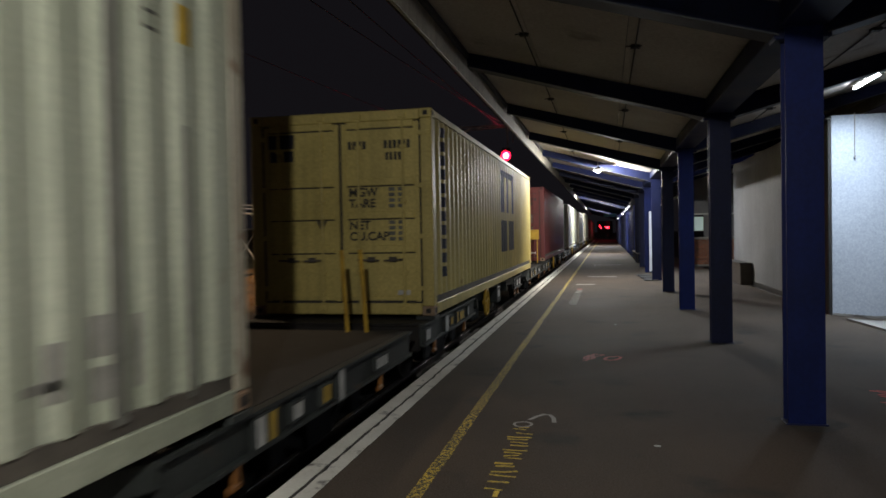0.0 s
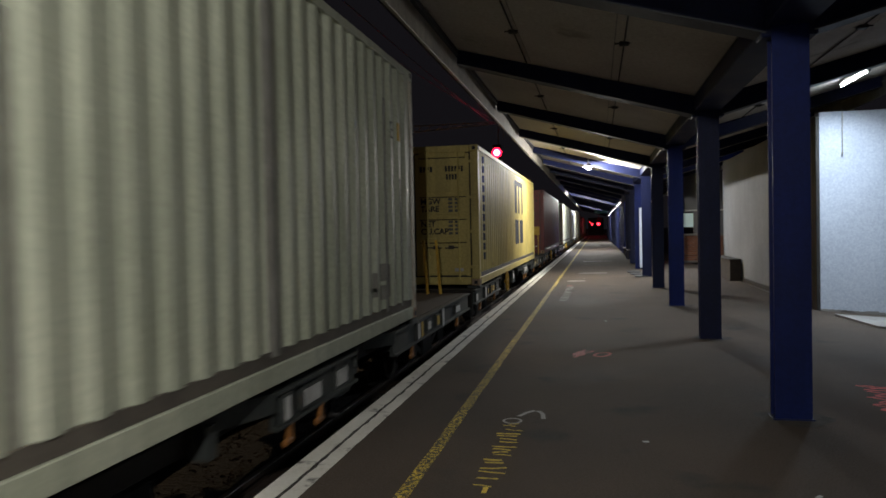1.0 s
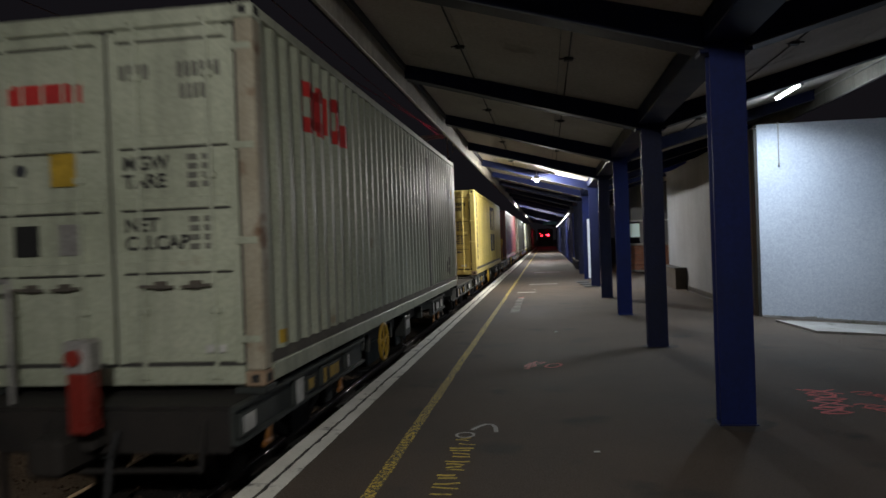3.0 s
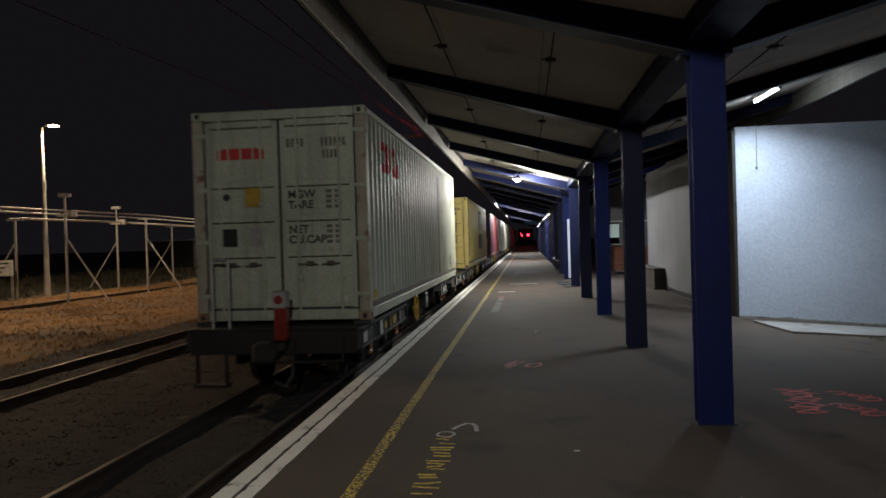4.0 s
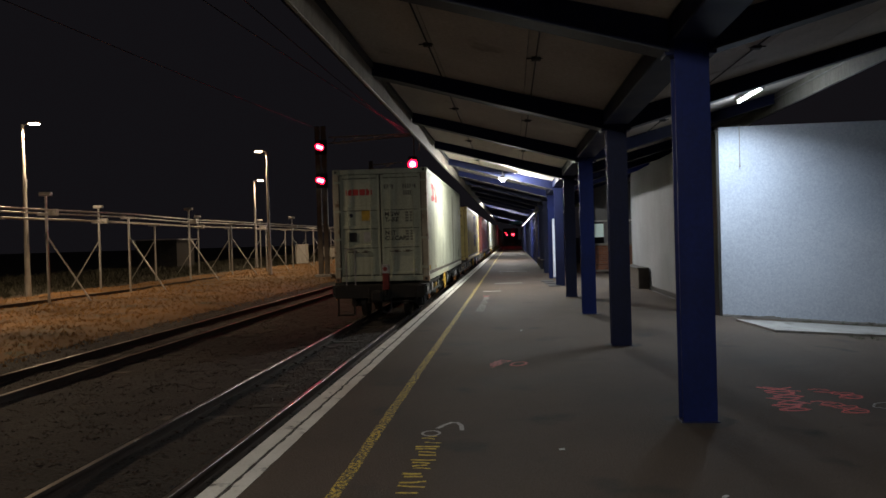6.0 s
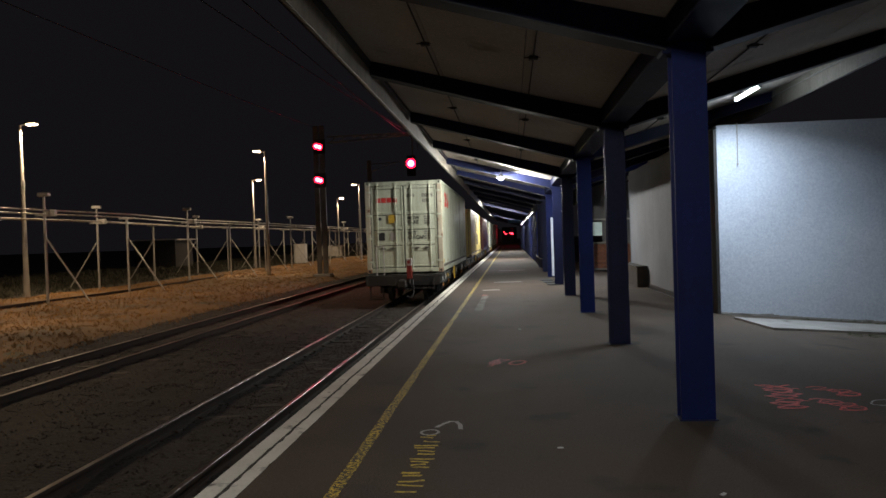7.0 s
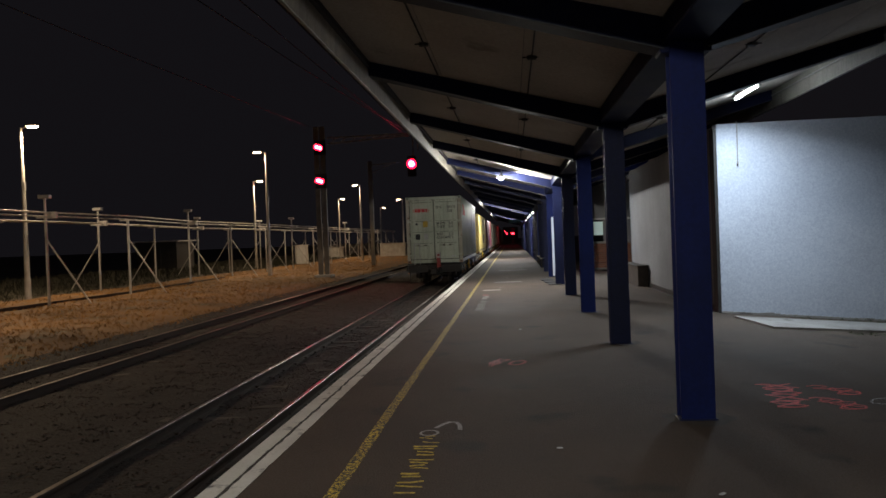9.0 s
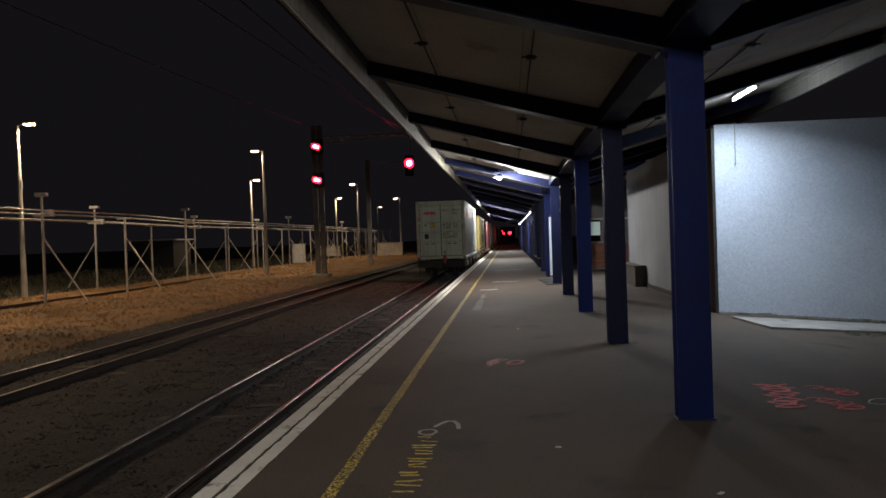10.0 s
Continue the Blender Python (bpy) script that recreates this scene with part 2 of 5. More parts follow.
def bm_prism(bm, outline, y0, y1):
    """An outline in x and z, drawn out along y."""
    a = [bm.verts.new((x, y0, z)) for x, z in outline]
    b = [bm.verts.new((x, y1, z)) for x, z in outline]
    n = len(outline)
    bm.faces.new(a)
    bm.faces.new(b[::-1])
    for i in range(n):
        bm.faces.new((a[i], b[i], b[(i + 1) % n], a[(i + 1) % n]))
    bmesh.ops.recalc_face_normals(bm, faces=bm.faces)
    return bm


def bm_post(bm, outline, z0, z1):
    """An outline in x and y, drawn up along z."""
    a = [bm.verts.new((x, y, z0)) for x, y in outline]
    b = [bm.verts.new((x, y, z1)) for x, y in outline]
    n = len(outline)
    bm.faces.new(a)
    bm.faces.new(b[::-1])
    for i in range(n):
        bm.faces.new((a[i], b[i], b[(i + 1) % n], a[(i + 1) % n]))
    bmesh.ops.recalc_face_normals(bm, faces=bm.faces)
    return bm


def mesh_of(name, bm, mat):
    me = bpy.data.meshes.new(name)
    bm.to_mesh(me)
    bm.free()
    me.materials.append(mat)
    return me


def part(name, bm, mat, parent, label="", at=None):
    ob = new(name, bm if isinstance(bm, bpy.types.Mesh) else mesh_of(name, bm, mat))
    ob.parent = parent
    if at is not None:
        ob.matrix_basis = at
    if label:
        ob["label"] = label
    return ob


def thing(name, label, category, group="", kind="", at=None, bm=None, mat=None):
    ob = new(name, mesh_of(name, bm, mat) if bm else None)
    if at is not None:
        ob.matrix_basis = at
    return tagged(ob, label, category, group, kind)


def ribbon(points, width, z=0.004):
    """A flat painted stroke along points on the ground."""
    bm = bmesh.new()
    pts = [Vector((*p, 0)) for p in points]
    rows = []
    for i, p in enumerate(pts):
        d = (pts[min(i + 1, len(pts) - 1)] - pts[max(i - 1, 0)]).normalized()
        s = Vector((-d.y, d.x, 0)) * width / 2
        rows.append((bm.verts.new((p.x + s.x, p.y + s.y, z)), bm.verts.new((p.x - s.x, p.y - s.y, z))))
    for a, b in zip(rows, rows[1:]):
        bm.faces.new((a[0], a[1], b[1], b[0]))
    bmesh.ops.recalc_face_normals(bm, faces=bm.faces)
    return bm


def words(text, size, mat, parent, m, name="lettering"):
    c = bpy.data.curves.new(name, "FONT")
    c.body, c.size, c.extrude, c.offset = text, size, 0.0015, 0.004
    c.materials.append(mat)
    ob = new(name, c)
    ob.parent = parent
    ob.matrix_basis = m
    return ob


# ---- ground, tracks ----
RAIL_Z = -0.46
TRACK_X = -3.34
TRACK2_X = -7.62
rng = random.Random(4)


def ground_z(x, y):
    base = -0.588
    if x < -8.9:
        k = min(1, (-8.9 - x) / 1.6)
        base += 0.20 * k * k * (3 - 2 * k)
    if -14 < x < -1.9 and 0 < y < 90:
        base += 0.035 * noise.noise((x * 1.4, y * 1.4, 0.3)) + 0.02 * noise.noise((x * 4, y * 4, 1.7))
    elif -30 < x <= -14:
        base += 0.07 * noise.noise((x * 0.5, y * 0.5, 0.3))
    return base


def build_ground():
    xs = [-900, -300, -120, -60, -40] + [-30 + 0.8 * i for i in range(20)] + [-14 + 0.25 * i for i in range(50)] + [-1.5, 4, 12, 40, 120, 900]
    ys = [-900, -200, -60, -25] + [-12 + 1.0 * i for i in range(13)] + [1 + 0.3 * i for i in range(130)] + [40 + 2.0 * i for i in range(40)] + [130, 200, 400, 900]
    verts = [(x, y, ground_z(x, y) if x < -1.6 else -0.9) for y in ys for x in xs]
    n = len(xs)
    faces = [(j * n + i, j * n + i + 1, (j + 1) * n + i + 1, (j + 1) * n + i) for j in range(len(ys) - 1) for i in range(n - 1)]
    me = bpy.data.meshes.new("ground")
    me.from_pydata(verts, [], faces)
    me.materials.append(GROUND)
    me.materials.append(SOIL)
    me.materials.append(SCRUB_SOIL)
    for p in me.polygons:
        # Soil past the rack switches to the shade-coloured material.
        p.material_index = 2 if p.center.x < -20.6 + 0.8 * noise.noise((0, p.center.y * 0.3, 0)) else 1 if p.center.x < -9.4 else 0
        p.use_smooth = True
    tagged(new("ground", me), "dark ballast ground and dry grassy verge beside the tracks", "ground", kind="structure")


def rail_profile(cx):
    z = RAIL_Z
    half = [(0.0635, -0.135), (0.0635, -0.124), (0.012, -0.105), (0.010, -0.045), (0.033, -0.034), (0.034, -0.006), (0.028, 0.0)]
    return [(cx + x, z + dz) for x, dz in half] + [(cx - x, z + dz) for x, dz in reversed(half)]


def build_track(x, name, label, rail_mat):
    t = thing(name, label, "railway track", kind="structure")
    for s in (-1, 1):
        part("rail", bm_prism(bmesh.new(), rail_profile(x + s * 0.568), -30, 260), RUST, t, "rusty rail web and foot")
        cx = x + s * 0.568
        part("rail_head", bm_prism(bmesh.new(), [(cx - 0.027, RAIL_Z + 0.0005), (cx + 0.027, RAIL_Z + 0.0005), (cx + 0.024, RAIL_Z + 0.004), (cx - 0.024, RAIL_Z + 0.004)], -30, 260),
             rail_mat, t, "polished running surface")
    me = mesh_of("sleeper", box(-1.05, 1.05, -0.11, 0.11, -0.07, 0.07, bevel=0.012), SLEEPER)
    clip = mesh_of("rail_clip", box(-0.10, 0.10, -0.07, 0.07, -0.012, 0.022, bevel=0.008), RUST)
    for i in range(110):
        y = 1.5 + 0.66 * i
        part("sleeper", me, None, t, at=pose(x + rng.uniform(-0.03, 0.03), y, RAIL_Z - 0.205 + rng.uniform(-0.008, 0.008), 0, 0, rng.uniform(-0.6, 0.6)))
        if i < 34:
            for s in (-1, 1):
                part("rail_clip", clip, None, t, at=pose(x + s * 0.568, y, RAIL_Z - 0.132))
    bm = bmesh.new()
    for i in range(110, 320):
        bm_box(bm, x - 1.05, x + 1.05, 1.39 + 0.66 * i, 1.61 + 0.66 * i, RAIL_Z - 0.275, RAIL_Z - 0.135)
    tagged(part("far_sleepers", bm, SLEEPER, t), kind="stuff")


def scatter(name, label, category, mat, count, spot, shape):
    """One loose mass of small pieces: spot() gives place and size, shape(seed) verts and faces about the origin."""
    kinds = [shape(i) for i in range(8)]
    verts, faces = [], []
    for _ in range(count):
        p, size = spot()
        v, f = kinds[rng.randrange(8)]
        a = rng.uniform(0, 6.283)
        ca, sa = math.cos(a) * size, math.sin(a) * size
        o = len(verts)
        verts += [(p[0] + x * ca - y * sa, p[1] + x * sa + y * ca, p[2] + z * size) for x, y, z in v]
        faces += [tuple(i + o for i in q) for q in f]
    me = bpy.data.meshes.new(name)
    me.from_pydata(verts, [], faces)
    me.materials.append(mat)
    tagged(new(name, me), label, category, kind="stuff")


def stone_shape(i):
    r = random.Random(i)
    base = [(1, 0, 0), (-1, 0, 0), (0, 1, 0), (0, -1, 0), (0, 0, 0.55), (0, 0, -0.6)]
    v = [tuple(c + r.uniform(-0.35, 0.35) for c in p) for p in base]
    return v, [(0, 2, 4), (2, 1, 4), (1, 3, 4), (3, 0, 4), (2, 0, 5), (1, 2, 5), (3, 1, 5), (0, 3, 5)]


def tuft_shape(i):
    r = random.Random(i + 50)
    v, f = [], []
    for k in range(7):
        a, lean, h = r.uniform(0, 6.28), r.uniform(0.1, 0.9), r.uniform(0.5, 1.1)
        x, y = r.uniform(-0.4, 0.4), r.uniform(-0.4, 0.4)
        dx, dy = math.cos(a), math.sin(a)
        w = 0.055
        o = len(v)
        v += [(x - dy * w, y + dx * w, -0.1), (x + dy * w, y - dx * w, -0.1), (x + dx * lean * 0.5 + dy * w * 0.7, y + dy * lean * 0.5 - dx * w * 0.7, h * 0.6),
              (x + dx * lean * 0.5 - dy * w * 0.7, y + dy * lean * 0.5 + dx * w * 0.7, h * 0.6), (x + dx * lean, y + dy * lean, h)]
        f += [(o, o + 1, o + 2, o + 3), (o + 3, o + 2, o + 4)]
    return v, f


def stone_spot():
    y = 2.5 + 36 * rng.random() ** 1.35
    x = rng.uniform(-9.6, -2.0)
    return (x, y, ground_z(x, y) - 0.002), rng.uniform(0.010, 0.026)


def grass_spot():
    y = 7 + 80 * rng.random() ** 1.5
    x = -9.2 - 11 * rng.random()
    return (x, y, ground_z(x, y)), rng.uniform(0.03, 0.10)


def scrub_spot():
    y = 6 + 110 * rng.random() ** 1.3
    x = -20.4 - 13 * rng.random()
    return (x, y, ground_z(x, y) - 0.05), rng.uniform(0.15, 0.30) + 0.35 * rng.random() * min(1, (-20.4 - x) / 6)


def weed_spot():
    x = rng.uniform(4.9, 7.5)
    y = rng.uniform(11.15, 11.45) + (x - 4.9) * 0.12 if rng.random() < 0.6 else rng.uniform(13.3, 13.6)
    return (x, y, -0.002 - (x - 3.62) * 0.0833), rng.uniform(0.02, 0.06)


# ---- platform ----
def build_platform():
    p = thing("platform", "dark asphalt platform with a white painted edge", "platform", kind="structure", bm=box(-1.78, 3.62, -14, 190, -1.2, 0.0), mat=ASPHALT)
    part("edge_wall", box(-1.90, -1.783, -14, 190, -1.2, -0.10), CONCRETE, p, "shadowed concrete platform face")
    wob = lambda y: 0.018 * noise.noise((y * 1.3, 0, 0)) + 0.010 * noise.noise((y * 6, 3, 0))
    me_y = -14.0
    i = 0
    while me_y < 120:
        y1 = me_y + (5.4 if me_y < 40 else 10.8)
        bm = bmesh.new()
        steps = 72 if me_y < 40 else 8
        prof = []
        for k in range(steps + 1):
            y = me_y + (y1 - me_y - 0.008) * k / steps
            xr = -1.817 + wob(y) + 0.010 * noise.noise((y * 14, 5, 0))
            prof.append([bm.verts.new(q) for q in ((-1.945, y, -0.13), (-1.945, y, -0.004), (-1.937, y, 0.005), (xr, y, 0.005), (xr + 0.008, y, -0.06))])
        for a, b in zip(prof, prof[1:]):
            for q in range(4):
                bm.faces.new((a[q], a[q + 1], b[q + 1], b[q]))
        bm.faces.new(prof[0])
        bm.faces.new(prof[-1][::-1])
        bmesh.ops.recalc_face_normals(bm, faces=bm.faces)
        part("coping_block", bm, WHITE_EDGE, p)
        me_y = y1
        i += 1
    bm = bmesh.new()
    last = None
    for k in range(1400):
        y = -14 + 0.1 * k
        x0 = -1.789 + wob(y) + 0.014 * noise.noise((y * 9, 7, 0))
        x1 = -1.685 + 0.008 * noise.noise((y * 5, 11, 0))
        a = (bm.verts.new((x0, y, 0.004)), bm.verts.new((x1, y, 0.004)))
        if last:
            bm.faces.new((last[0], last[1], a[1], a[0]))
        last = a
    bmesh.ops.recalc_face_normals(bm, faces=bm.faces)
    part("joint", box(-1.85, -1.745, -14, 120, -0.01, 0.0018), JOINT, p, "black cracked joint behind the coping")
    part("white_stripe", bm, WHITE_EDGE, p, "worn white painted stripe")
    bm = bmesh.new()
    last = None
    for k in range(600):
        y = -8 + 0.2 * k
        c = -1.108 + 0.006 * noise.noise((y * 1.1, 4, 0))
        a = (bm.verts.new((c - 0.042 + 0.014 * noise.noise((y * 7, 1, 0)), y, 0.003)), bm.verts.new((c + 0.042 + 0.014 * noise.noise((y * 7, 9, 0)), y, 0.003)))
        if last:
            bm.faces.new((last[0], last[1], a[1], a[0]))
        last = a
    bmesh.ops.recalc_face_normals(bm, faces=bm.faces)
    part("yellow_line", bm, YELLOW_LINE, p, "worn speckled yellow safety line")
    # sloping apron before the white wall
    bm = bmesh.new()
    vs = [bm.verts.new(q) for q in ((3.62, -6, -0.002), (12, -6, -0.70), (12, 13.7, -0.70), (3.62, 13.7, -0.002))]
    bm.faces.new(vs)
    bmesh.ops.recalc_face_normals(bm, faces=bm.faces)
    tagged(new("apron", mesh_of("apron", bm, ASPHALT)), "sloping asphalt apron beside the platform", "pavement", kind="structure")


# ---- canopy ----
PITCH = 4.17
COL_Y = [5.97 + PITCH * k for k in range(0, 24)]
VALLEY = 1.43
SLOPE = 0.265


def under(x):
    """Height of the ceiling boards at x."""
    return 3.18 + SLOPE * max(0.0, abs(x - VALLEY) - 0.23)


def build_column(y, mat, k):
    c = thing("column", "dark blue painted steel column carrying the canopy valley" if k != 2 else "blue painted steel column carrying the canopy, lamplight put into its colour", "column", "canopy columns")
    c.location = (VALLEY, y + 0.13, 0)
    out = [(-0.132, -0.12), (0.132, -0.12), (0.132, -0.098), (0.012, -0.098), (0.012, 0.022), (0.132, 0.022), (0.132, 0.044),
           (-0.132, 0.044), (-0.132, 0.022), (-0.012, 0.022), (-0.012, -0.098), (-0.132, -0.098)]
    part("shaft", bm_post(bmesh.new(), out, 0.0, 2.985), mat, c)
    part("base_plate", box(-0.15, 0.15, -0.138, 0.06, 0.0, 0.012, bevel=0.004), BLUE_STEEL, c)
    part("cap_plate", box(-0.20, 0.20, -0.11, 0.11, 2.90, 2.985, bevel=0.01), BLUE_STEEL, c)
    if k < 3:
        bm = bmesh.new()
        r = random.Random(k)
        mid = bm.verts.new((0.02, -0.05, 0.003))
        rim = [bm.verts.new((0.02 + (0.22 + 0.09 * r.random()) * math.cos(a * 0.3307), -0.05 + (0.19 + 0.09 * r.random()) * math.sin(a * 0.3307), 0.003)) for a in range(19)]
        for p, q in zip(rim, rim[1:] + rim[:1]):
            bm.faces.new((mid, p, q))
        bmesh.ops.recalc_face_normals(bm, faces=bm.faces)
        part("foot_ring", bm, FOOT_DARK, c, "dark ring round the column foot")
    return c


def build_canopy():
    roof = thing("canopy", "butterfly platform canopy with pale boards on blue steel rafters", "canopy", kind="structure")
    y0, y1 = -14.0, COL_Y[-1] + 3
    xl, xr = -1.90, 4.95
    part("valley_beam", box(VALLEY - 0.17, VALLEY + 0.17, y0, y1, 2.985, 3.17, bevel=0.01), BLUE_STEEL, roof, "dark blue steel valley beam")
    ys = [COL_Y[0] - PITCH * k for k in (4, 3, 2, 1)] + COL_Y
    for i, y in enumerate(ys):
        # The rafter beyond the lamp gets lit colours for web and flange.
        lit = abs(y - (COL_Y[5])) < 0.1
        for xa, xb in ((VALLEY - 0.17, xl + 0.03), (VALLEY + 0.17, xr - 0.03)):
            bm = bmesh.new()
            za, zb = under(xa), under(xb)
            s = 1 if xb > xa else -1
            vs = []
            for yy in (y + 0.02, y + 0.24):
                vs.append([bm.verts.new(q) for q in ((xa, yy, za - 0.245), (xb, yy, zb - 0.185), (xb, yy, zb - 0.003), (xa, yy, za - 0.003))])
            a, b = vs
            bm.faces.new(a), bm.faces.new(b[::-1])
            for q in range(4):
                bm.faces.new((a[q], b[q], b[(q + 1) % 4], a[(q + 1) % 4]))
            bmesh.ops.recalc_face_normals(bm, faces=bm.faces)
            part("rafter", bm, LIT_BLUE if lit else BLUE_STEEL, roof)
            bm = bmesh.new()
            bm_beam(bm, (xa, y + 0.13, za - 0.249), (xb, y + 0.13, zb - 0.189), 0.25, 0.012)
            part("rafter_flange", bm, GUTTER_PAINT if lit else FASCIA, roof, "thin lower flange, coloured pale on the lit rafter")
    for k in range(len(ys)):
        a = ys[k] + 0.25
        b = ys[k + 1] + 0.01 if k + 1 < len(ys) else y1
        for xa, xb in ((xl, VALLEY - 0.17), (VALLEY + 0.17, xr)):
            cuts = 3
            for c in range(cuts):
                x0 = xa + (xb - xa) * c / cuts + 0.004
                x1 = xa + (xb - xa) * (c + 1) / cuts - 0.004
                bm = bmesh.new()
                vs = [bm.verts.new(q) for q in ((x0, a, under(x0)), (x1, a, under(x1)), (x1, b, under(x1)), (x0, b, under(x0)),
                                                (x0, a, under(x0) + 0.02), (x1, a, under(x1) + 0.02), (x1, b, under(x1) + 0.02), (x0, b, under(x0) + 0.02))]
                for f in ((0, 1, 2, 3), (7, 6, 5, 4), (0, 4, 5, 1), (1, 5, 6, 2), (2, 6, 7, 3), (3, 7, 4, 0)):
                    bm.faces.new([vs[i] for i in f])
                bmesh.ops.recalc_face_normals(bm, faces=bm.faces)
                part("ceiling_panel", bm, CEILING, roof)
    # sheet above
    for xa, xb in ((xl, VALLEY), (VALLEY, xr)):
        bm = bmesh.new()
        vs = [bm.verts.new(q) for q in ((xa, y0, under(xa) + 0.06), (xb, y0, under(xb) + 0.06), (xb, y1, under(xb) + 0.06), (xa, y1, under(xa) + 0.06),
                                        (xa, y0, under(xa) + 0.10), (xb, y0, under(xb) + 0.10), (xb, y1, under(xb) + 0.10), (xa, y1, under(xa) + 0.10))]
        for f in ((0, 1, 2, 3), (7, 6, 5, 4), (0, 4, 5, 1), (1, 5, 6, 2), (2, 6, 7, 3), (3, 7, 4, 0)):
            bm.faces.new([vs[i] for i in f])
        bmesh.ops.recalc_face_normals(bm, faces=bm.faces)
        part("roof_sheet", bm, ROOFING, roof)
    part("fascia", box(xl - 0.05, xl - 0.004, y0, y1, under(xl) - 0.36, under(xl) + 0.16, bevel=0.006), PALE_FASCIA, roof, "pale painted fascia board")
    part("gutter_lip", box(xl - 0.11, xl - 0.053, y0, y1, under(xl) - 0.33, under(xl) - 0.22, bevel=0.012), BLUE_STEEL, roof, "dark steel gutter")
    part("edge_batten", box(xl + 0.0, xl + 0.05, y0, y1, under(xl) - 0.085, under(xl) - 0.012), FASCIA, roof, "thin dark batten under the boards")
    part("fascia", box(xr + 0.004, xr + 0.05, y0, y1, under(xr) - 0.34, under(xr) + 0.16, bevel=0.006), GUTTER_PAINT, roof, "pale painted fascia board")
    part("gutter_conduit", rod((xr - 0.03, 8.6, under(xr) - 0.12), (xr - 0.03, 17, under(xr) - 0.12), 0.014, seg=6), GALV, roof, "thin pale conduit along the gutter")
    # conduits with junction boxes under the boards
    for x, boxes in ((-0.90, (8.4, 12.6, 16.8, 21)), (0.30, (8.0, 12.2, 16.4, 20.5)), (2.57, (8.0, 12.8, 16))):
        c = thing("conduit", "thin dark electrical conduit with small junction boxes under the canopy", "conduit", "canopy conduits")
        z = under(x) - 0.012
        for k in range(len(ys) - 1):
            part("pipe", rod((x, ys[k] + 0.25, z), (x, ys[k + 1] + 0.01, z), 0.009, seg=6), DARK_STEEL, c)
        for y in boxes:
            part("junction_box", box(x - 0.05, x + 0.05, y - 0.04, y + 0.04, z - 0.025, z + 0.012, bevel=0.006), DARK_STEEL, c)
            part("clamp", rod((x - 0.10, y, z), (x + 0.10, y, z), 0.008, seg=6), DARK_STEEL, c)


def tube_lamp(x, y, z):
    t = thing("tube_lamp", "lit fluorescent tube lamp under the canopy", "lamp", "canopy lamps")
    t.location = (x, y, z)
    part("housing", box(-0.05, 0.05, -0.64, 0.64, 0.035, 0.085, bevel=0.008), DECAL, t)
    part("tube", rod((0, -0.58, 0.012), (0, 0.58, 0.012), 0.019, seg=12), TUBE, t, "glowing white tube")
    for s in (-1, 1):
        part("tube_holder", box(-0.025, 0.025, s * 0.60 - 0.02, s * 0.60 + 0.02, -0.01, 0.04), DECAL, t)
        part("hanger", rod((0, s * 0.5, 0.08), (0, s * 0.5, under(x) - z), 0.008, seg=6), DARK_STEEL, t)
    d = bpy.data.lights.new("tube_light", "AREA")
    d.energy, d.color, d.shape, d.size, d.size_y = TUBE_W, COOL, "RECTANGLE", 0.06, 1.15
    d.spread = radians(152)
    new("tube_light", d).location = (x, y, z - 0.012)


def bulkhead_lamp(x, y, z, watts):
    t = thing("bulkhead_lamp", "bright round bulkhead lamp hung under the canopy", "lamp", "canopy lamps")
    t.location = (x, y, z)
    bm = bmesh.new()
    bmesh.ops.create_uvsphere(bm, u_segments=16, v_segments=8, radius=0.075, matrix=Matrix.Diagonal((1, 1, 0.9, 1)))
    part("bulb", bm, BULB, t, "glowing white glass").visible_shadow = False
    part("cap", rod((0, 0, 0.095), (0, 0, 0.13), 0.05, 0.035, 14), GALV, t)
    # Added cone that keeps the bulb's light off the ceiling boards.
    part("shade", rod((0, 0, 0.018), (0, 0, 0.095), 0.165, 0.06, 20), GALV, t, "shallow metal shade added to cut upward light")
    part("stem", rod((0, 0, 0.10), (0, 0, under(x) - z), 0.012, seg=8), GALV, t)
    point_lamp("bulkhead_light", x, y, z - 0.03, watts, (1.0, 0.98, 0.93), 0.04)


